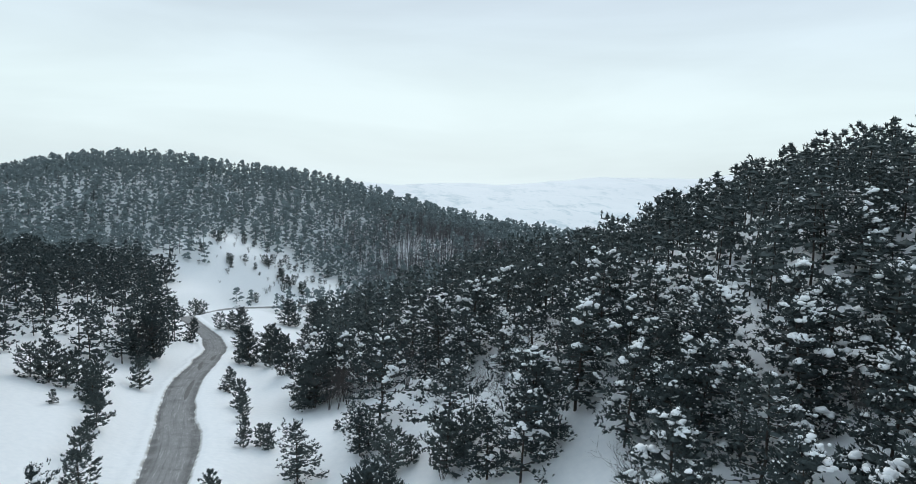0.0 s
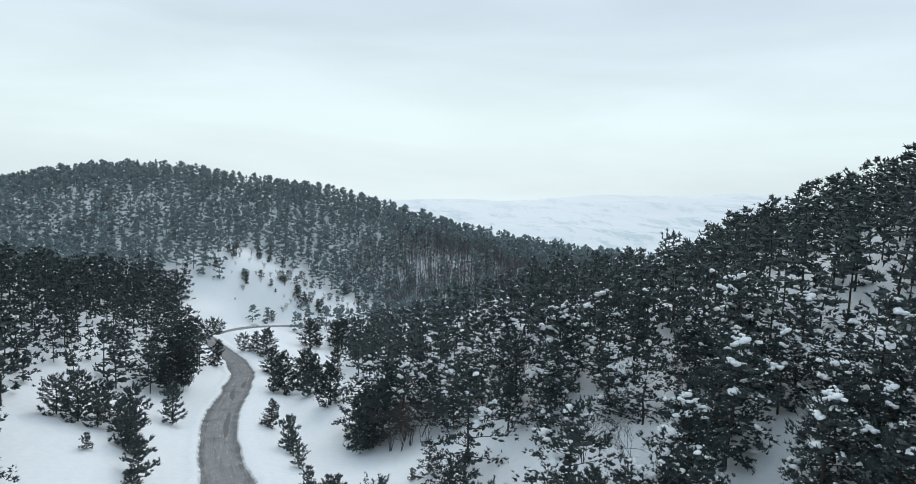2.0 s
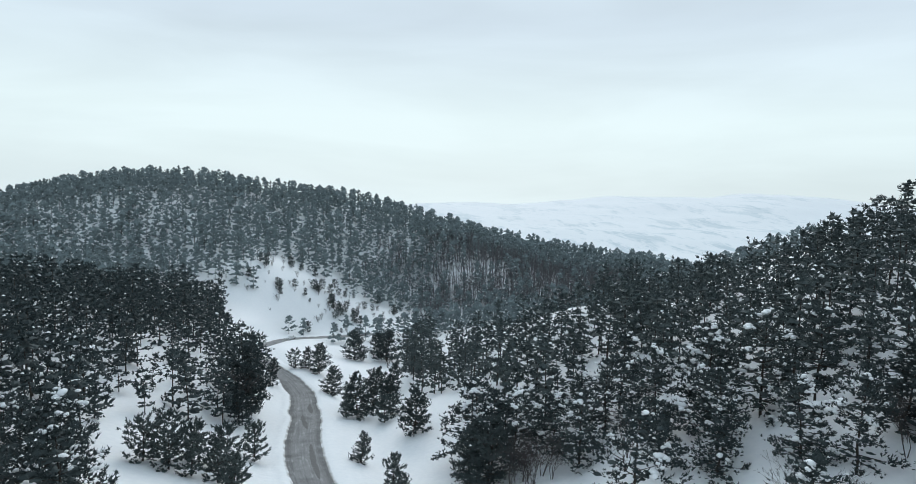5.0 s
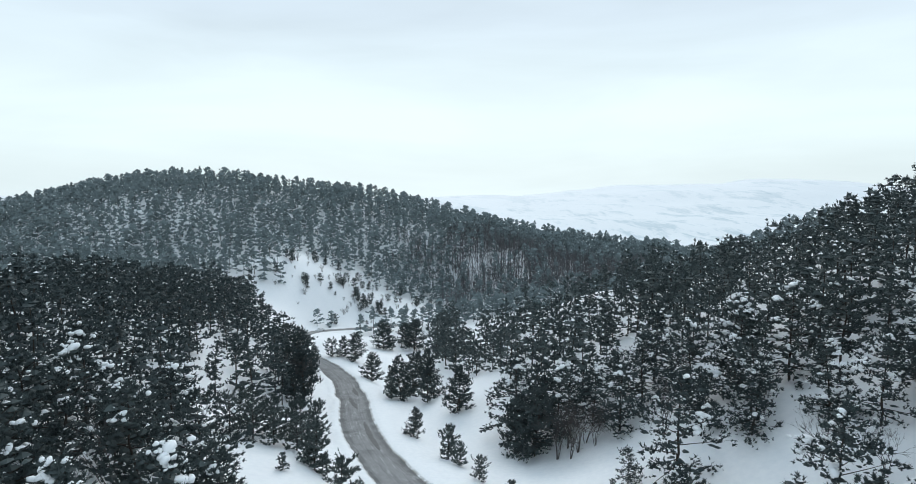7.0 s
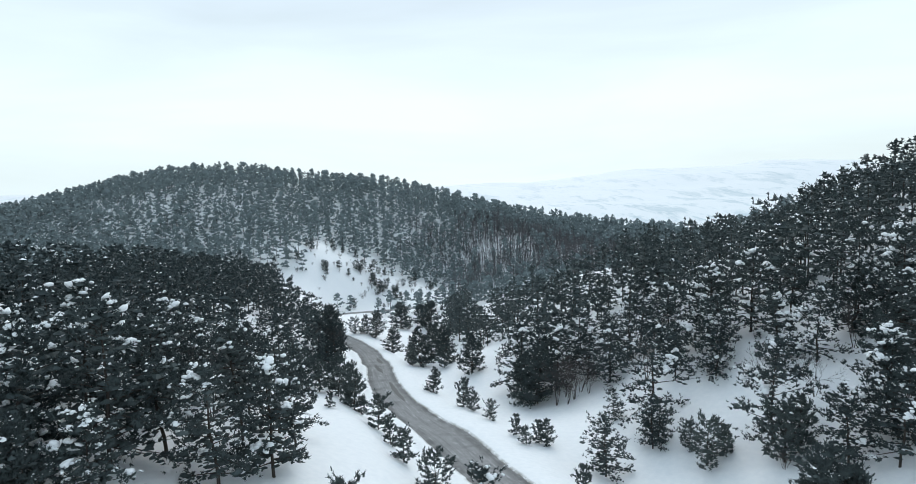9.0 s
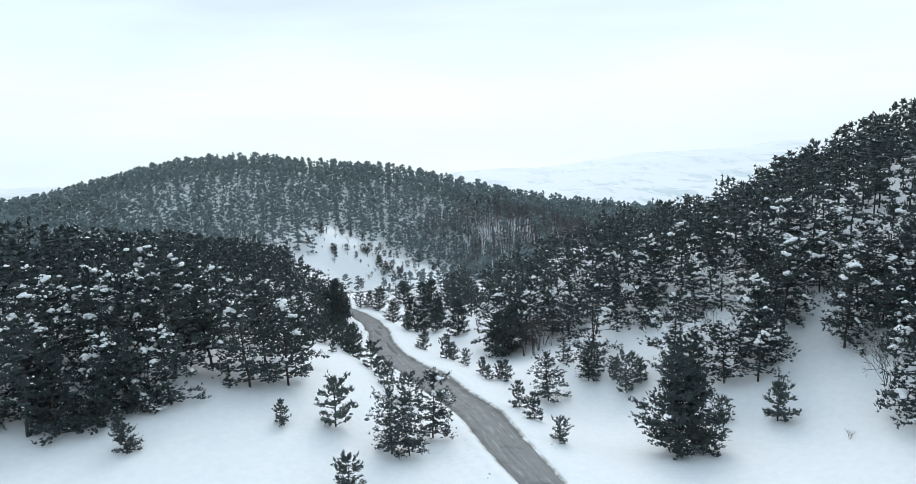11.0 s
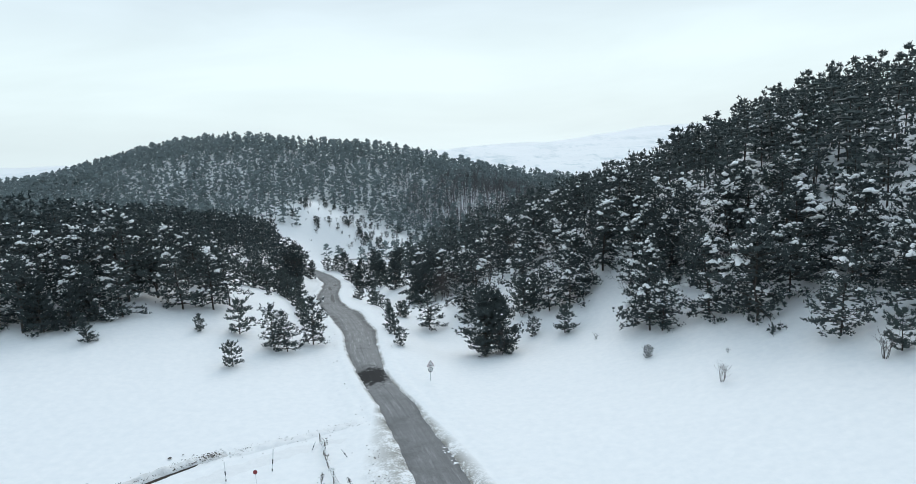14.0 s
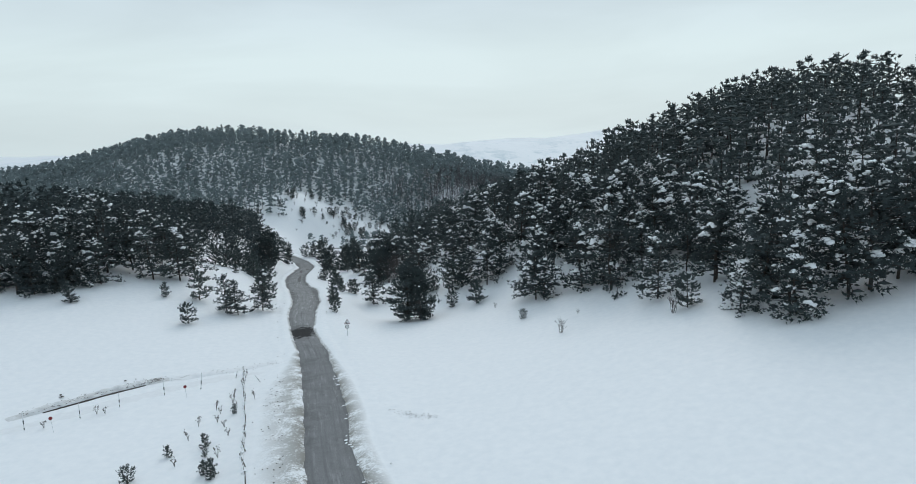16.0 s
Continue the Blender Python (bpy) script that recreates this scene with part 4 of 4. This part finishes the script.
def snow_stake(x, y, tall=1.8, lean=(0, 0)):
    root = new("snow_stake")
    part("pole", (lathe(0.045, -0.3, tall, 8), WHITE), root, "dull white pole")
    part("band", (lathe(0.049, tall * 0.34, tall * 0.55, 8), DARK), root, "dark band")
    part("band", (lathe(0.049, tall * 0.05, tall * 0.14, 8), DARK), root, "dark band")
    root.matrix_basis = pose(x, y, spot(x, y), lean[0], lean[1], RNG.uniform(0, 360))
    return tagged(root, "thin white marker stake with dark bands along the track", "marker stake", "stakes along the side track")


for x, y in ((-42.6, 56.9), (-38.8, 59.6), (-36.4, 62.6), (-33.3, 66.2), (-30, 68), (-46.5, 53.8)):
    snow_stake(x, y, RNG.uniform(1.6, 2.0), (RNG.normal() * 4, RNG.normal() * 4))
snow_stake(-27.6, 72.6, 1.6, (10, -38))
snow_stake(-24.0, 70.6, 1.2, (14, 28))


def disc_marker(x, y):
    root = new("disc_marker")
    part("pole", (lathe(0.012, -0.2, 1.45, 6), GALV), root)
    bm = bmesh.new()
    bmesh.ops.create_cone(bm, cap_ends=True, segments=20, radius1=0.17, radius2=0.17, depth=0.02, matrix=pose(0, -0.03, 1.5, 65))
    part("disc", (bm, RED), root, "red round reflector")
    root.matrix_basis = pose(x, y, spot(x, y), 3, -2, 25)
    tagged(root, "red round reflector on a thin post", "marker", "stakes along the side track")


disc_marker(-30.4, 65.2)
disc_marker(-39.6, 56.6)


def snow_ridge(name, label, path, width, tall, seed, mat=DIRTY):
    """A heap of clods pushed up along a line."""
    rng = np.random.default_rng(seed)
    line = spline([(a, b, 0) for a, b in path], 0.25)
    right = sides(line)
    cols = np.linspace(-1, 1, 9)
    n = len(line)
    P = np.zeros((n, 9, 3))
    taper = np.minimum(1, np.minimum(np.arange(n), np.arange(n)[::-1]) / (0.18 * n))
    for j, c in enumerate(cols):
        q = line[:, :2] + right * c * width
        h = tall * taper * (1 - c * c) * (0.75 + 0.6 * ripple(q[:, 0], q[:, 1], 0.9, 3)) + 0.14 * ripple(q[:, 0], q[:, 1], 0.5, 2) * taper * (1 - c * c)
        P[:, j] = np.c_[q, height(q[:, 0], q[:, 1]) + h - 0.08 * c ** 6 + 0.01]
    faces = [(i * 9 + j, i * 9 + j + 1, i * 9 + j + 10, i * 9 + j + 9) for i in range(n - 1) for j in range(8)]
    return tagged(new(name, mesh_of(name, P.reshape(-1, 3), faces, [mat], smooth=True)), label, "snow ridge", kind="structure")


snow_ridge("snow_ridge_track", "ridge of dirty ploughed snow beside a side track", [(-35.2, 71.6), (-37.4, 69.8), (-39.4, 67.6), (-41.7, 64.6), (-44.2, 61.2), (-46, 58.8)], 0.75, 0.42, 3)
snow_ridge("snow_ridge_junction", "low trampled snow ridge where the track leaves the road", [(-23.2, 79.2), (-26.5, 77.6), (-31, 74.0), (-34.5, 71.2)], 0.8, 0.22, 4, PACKED)


def strip(name, label, category, path, width, lift, mat, seed, over=None):
    """A narrow ragged band lying on the ground or the road."""
    line = spline([(a, b, 0) for a, b in path], 0.2)
    right = sides(line)
    n = len(line)
    taper = np.sqrt(np.minimum(1, np.minimum(np.arange(n), np.arange(n)[::-1]) / (0.3 * n)))
    P = np.zeros((n, 5, 3))
    for j, c in enumerate(np.linspace(-1, 1, 5)):
        w = width * taper * (1 + 0.5 * ripple(line[:, 0] + seed, line[:, 1] + 7 * (c > 0), 0.7, 3))
        q = line[:, :2] + right * (c * w)[:, None]
        z = height(q[:, 0], q[:, 1]) if over is None else over(q[:, 0], q[:, 1])
        P[:, j] = np.c_[q, z + lift * (1 - 1.6 * c * c)]
    faces = [(i * 5 + j, i * 5 + j + 1, i * 5 + j + 6, i * 5 + j + 5) for i in range(n - 1) for j in range(4)]
    return tagged(new(name, mesh_of(name, P.reshape(-1, 3), faces, [mat], smooth=True)), label, category, kind="structure")


strip("melt_channel", "dark wet soil bared along the foot of a snow ridge", "soil", [(-36.9, 69.3), (-38.9, 66.9), (-41.2, 63.8), (-43.5, 60.7)], 0.26, 0.10, SOIL, 2)
strip("side_track", "packed grey snow of a side track", "track", [(-22.5, 76.0), (-27, 73.8), (-31, 70.6), (-35.5, 66.0), (-40.5, 60.6), (-47.5, 53.0)], 1.3, 0.035, PACKED, 4)


def road_top(x, y):
    return to_road(x, y)[1] + 0.075


CRACK = Mat("patched_asphalt", 0.85, 0.2)
CRACK = CRACK.colour(CRACK.mix(CRACK.noise(3.0, 6.0, 0.65), (0.12, 0.117, 0.115), (0.22, 0.215, 0.21)))
for k, path in enumerate(([(-44.3, 170), (-46.4, 178), (-48.2, 187)],
                          [(-53.4, 219), (-52.6, 214), (-51.3, 208)], [(-50.2, 196), (-51.6, 201), (-52.9, 207)])):
    strip("road_repair", "darker worn strip in the asphalt", "asphalt patch", path, 0.42, 0.012, CRACK, 10 + k, road_top)


def scraps(name, label, category, spots_, size, flat, mat, seed, lift=0.0, over=None):
    """Loose lumps, too many and small to count."""
    rng = np.random.default_rng(seed)
    heap = Heap()
    P = np.array(spots_)
    Z = height(P[:, 0], P[:, 1]) if over is None else over(P[:, 0], P[:, 1])
    for (x, y), z in zip(P, Z):
        r = size * rng.uniform(0.4, 1.4)
        v = LUMP_V * (1 + rng.uniform(-0.35, 0.35, (7, 1))) * (r, r * rng.uniform(0.5, 1), r * flat)
        a = rng.uniform(0, 6.28)
        v = np.c_[v[:, 0] * math.cos(a) - v[:, 1] * math.sin(a), v[:, 0] * math.sin(a) + v[:, 1] * math.cos(a), v[:, 2]]
        heap.add(v + (x, y, z + lift), LUMP_F)
    return tagged(new(name, heap.mesh(name, mat)), label, category, kind="stuff")


R2 = np.random.default_rng(99)
line = spline(ROAD, 0.5)
line = line[(line[:, 1] > 38) & (line[:, 1] < 120)]
nrm = sides(line)
pick = R2.integers(len(line), size=300)
off = half_width(line, 1)[pick] + np.abs(R2.normal(size=300)) * 0.9 + 0.1
clods = line[pick, :2] + nrm[pick] * (off * np.where(R2.random(300) < 0.75, -1, 1))[:, None]
scraps("snow_clods", "small clods of dirty snow scattered beside the road", "snow clods", clods, 0.13, 0.8, DIRTY, 1, 0.30)
near = line[(line[:, 1] < 74)]
pick = R2.integers(len(near), size=420)
off = half_width(near, -1)[pick] + np.abs(R2.normal(size=420)) * 1.6 + 0.1
scraps("soil_clods", "dark crumbs of soil thrown onto the snow", "soil clods", near[pick, :2] - sides(near)[pick] * off[:, None], 0.075, 0.8, SOIL, 2, 0.26)
scraps("soil_clods", "dark clods of soil on the snow ridge", "soil clods", np.c_[np.interp(np.linspace(0, 1, 600) ** 1.5, (0, 0.4, 1), (-36, -39.4, -45)), np.interp(np.linspace(0, 1, 600) ** 1.5, (0, 0.4, 1), (71, 67.6, 60))] + R2.normal(size=(600, 2)) * (0.36, 0.36), 0.06, 0.8, SOIL, 3, 0.25)
scraps("soil_clods", "dark lumps lying on the snow", "soil clods", [(-20.9, 70.4), (-20.6, 70.9), (-17.7, 58.6), (-17.5, 58.9), (-44.3, 65.4), (-43.9, 64.9), (-39.8, 70.3), (-38.9, 71), (-18.4, 59.8), (-21.3, 69.5)], 0.2, 0.6, SOIL, 4, 0.12)
trail = spline([(-10.6, 60.6, 0), (-8, 58.6, 0), (-6.4, 57.2, 0), (-4.6, 56.2, 0), (-2.6, 55.6, 0)], 0.03)[:, :2]
scraps("snow_clods", "crumbled trail of dirty snow running off the road", "snow clods", trail[::2] + R2.normal(size=trail[::2].shape) * 0.38, 0.09, 0.7, DIRTY, 6, 0.02)
scraps("soil_clods", "specks of soil in a trail across the snow", "soil clods", trail[::6] + R2.normal(size=trail[::6].shape) * 0.3, 0.035, 0.6, SOIL, 7, 0.03)
rut = spline([(-21.8, 79.4, 0), (-25, 78.4, 0), (-29, 75.6, 0), (-33, 72.6, 0), (-36.5, 70.8, 0)], 0.03)[:, :2]
scraps("snow_clods", "crumbled dirty snow along the side track", "snow clods", rut[::2] + R2.normal(size=rut[::2].shape) * 0.55, 0.10, 0.7, DIRTY, 8, 0.06)
scraps("soil_clods", "specks of soil along the side track", "soil clods", rut[::5] + R2.normal(size=rut[::5].shape) * 0.6, 0.05, 0.6, SOIL, 9, 0.1)
pick = R2.integers(len(near), size=26)
scraps("ice_scraps", "flat scraps of ice left on the road's edge", "ice", near[pick, :2] + sides(near)[pick] * (half_width(near, 1)[pick] - np.abs(R2.normal(size=26)) * 0.25 - 0.05)[:, None], 0.16, 0.12, TREE_SNOW, 5, 0.0, road_top)


def wire_fence(path):
    """Old posts and sagging wires loaded with snow and dead stalks."""
    root = new("wire_fence")
    pts = [Vector((x, y, spot(x, y))) for x, y in path]
    tops = []
    for p in pts:
        h = RNG.uniform(1.0, 1.35)
        lean = Vector((RNG.normal() * 0.12, RNG.normal() * 0.12, 1)).normalized()
        heap = Heap()
        heap.tube([p - lean * 0.3, p + lean * h], [0.055, 0.045], 7)
        part("post", heap.mesh("post", OLD_WOOD, True), root)
        tops.append([p + lean * h * f for f in (0.35, 0.65, 0.92)])
    for k in range(3):
        heap = Heap()
        for a, b in zip(tops, tops[1:]):
            q = [a[k].lerp(b[k], i / 6) - Vector((0, 0, 0.12 * math.sin(math.pi * i / 6))) for i in range(7)]
            heap.tube([tuple(v) for v in q], [0.012] * 7, 3)
        part("wire", heap.mesh("wire", OLD_WOOD), root)
    heap = Heap()
    for a, b in zip(tops, tops[1:]):
        for i in range(9):
            q = a[1].lerp(b[1], RNG.random()) + Vector((RNG.normal() * 0.08, RNG.normal() * 0.08, RNG.normal() * 0.25))
            heap.add(LUMP_V * (0.10, 0.16, 0.09) * RNG.uniform(0.6, 1.5) + tuple(q), LUMP_F)
    tagged(part("snow_load", heap.mesh("snow_load", TREE_SNOW, True), root, "snow caught on the wires"), kind="stuff")
    root.matrix_basis = Matrix()
    tagged(root, "old wire fence with leaning posts half buried in snow", "fence")


wire_fence([(-27.2, 74.2), (-26.3, 71.4), (-25.2, 68.4), (-24.2, 65.4), (-23.1, 62.4), (-22.1, 59.4), (-21.0, 56.4), (-20.0, 53.4), (-19.0, 50.4), (-18.0, 47.4), (-17.0, 44.4)])


def weed(seed, tall):
    """Dead stalks with seed heads."""
    rng = np.random.default_rng(seed)
    heap = Heap()
    for i in range(6):
        a = rng.uniform(0, 6.28)
        top = np.array([math.cos(a) * 0.25, math.sin(a) * 0.25, rng.uniform(0.6, 1.0)]) * tall
        heap.tube([(0, 0, -0.1), top * (0.4, 0.4, 0.55), top], [0.014, 0.011, 0.006], 3)
        for k in range(5):
            heap.add(LUMP_V * 0.05 * rng.uniform(0.6, 1.4) + top * rng.uniform(0.7, 1.0) + rng.normal(size=3) * 0.05, LUMP_F)
    return tagged(new("dead_weed", heap.mesh("dead_weed", TWIG)), "dry brown weed stalks standing in the snow", "weed", "dead weeds by the fence")


WEEDS = [weed(1, 0.8), weed(2, 1.05)]
for i, (x, y) in enumerate(((-37.0, 60.9), (-37.8, 60.8), (-41.1, 57.5), (-24.8, 63.7), (-24.9, 60.4), (-25.8, 61.6), (-23.9, 61.9), (-25.2, 65.2), (-23.2, 56.8), (-26.0, 57.5), (-24.4, 58.2), (-22.5, 64),
                            (-46.9, 55), (-25.6, 54.2), (-22.0, 54.5), (-21.2, 49.8), (-24.6, 49), (-26.4, 72.6), (-25.7, 70))):
    m = pose(x, y, spot(x, y), 0, 0, RNG.uniform(0, 360))
    if i < 2:
        WEEDS[i].matrix_basis = m
    else:
        copy_thing(WEEDS[i % 2], m)
for x, y, h in ((-25.9, 50.9, 1.1), (-23.3, 52.4, 1.4), (-27.2, 46.4, 1.5), (-20.4, 46.3, 1.7), (-21.3, 47.0, 1.3), (-22.6, 50.4, 0.8), (-23.4, 60.2, 1.1)):
    plant(YOUNG[int(RNG.integers(3))], x, y, h)


# ---------------------------------------------------------------- car on the far road
def rounded(size, at, bevel):
    bm = bmesh.new()
    bmesh.ops.create_cube(bm, size=1.0)
    bmesh.ops.scale(bm, vec=size, verts=bm.verts)
    bmesh.ops.bevel(bm, geom=bm.edges[:], offset=bevel, segments=2, affect="EDGES")
    bmesh.ops.translate(bm, vec=at, verts=bm.verts)
    return bm


def small_car(k):
    p, q = LINE[k], LINE[k + 1]
    root = new("car")
    part("body", (rounded((4.1, 1.7, 0.62), (0, 0, 0.62), 0.14), WHITE), root, "white painted body")
    bm = rounded((2.2, 1.5, 0.58), (-0.2, 0, 1.18), 0.18)
    for v in bm.verts:
        if v.co.z > 1.2:
            v.co.x = -0.2 + (v.co.x + 0.2) * 0.72
    part("cabin", (bm, WHITE), root)
    part("windscreen", (rounded((0.06, 1.3, 0.4), (0.82, 0, 1.16), 0.02), DARK), root, "dark glass")
    for x in (-1.3, 1.3):
        for y in (-0.8, 0.8):
            bm = bmesh.new()
            bmesh.ops.create_cone(bm, cap_ends=True, segments=14, radius1=0.31, radius2=0.31, depth=0.2, matrix=pose(x, y, 0.31, 90))
            wheel = part("wheel", (bm, DARK), root, "black tyre")
            bm = bmesh.new()
            bmesh.ops.create_cone(bm, cap_ends=True, segments=10, radius1=0.18, radius2=0.18, depth=0.22, matrix=pose(x, y, 0.31, 90))
            part("rim", (bm, GALV), wheel, "steel rim")
    root.matrix_basis = pose(p[0], p[1], p[2] + 0.06, 0, 0, math.degrees(math.atan2(q[1] - p[1], q[0] - p[0])))
    tagged(root, "small white car on the far stretch of road", "car")


small_car(int(np.argmin((LINE[:, 0] + 79.5) ** 2 + (LINE[:, 1] - 340) ** 2)))

# ---------------------------------------------------------------- more snowy pines on the near slope
for x, y, h, k in ((20, 115, 11, 2), (24.5, 121, 12, 0), (29, 113, 11.5, 2), (22, 107, 10, 5), (32, 121, 12, 0), (26, 128, 11.5, 4), (36, 113, 12, 2), (19, 123, 10.5, 0)):
    plant(PINES[k], x, y, h)
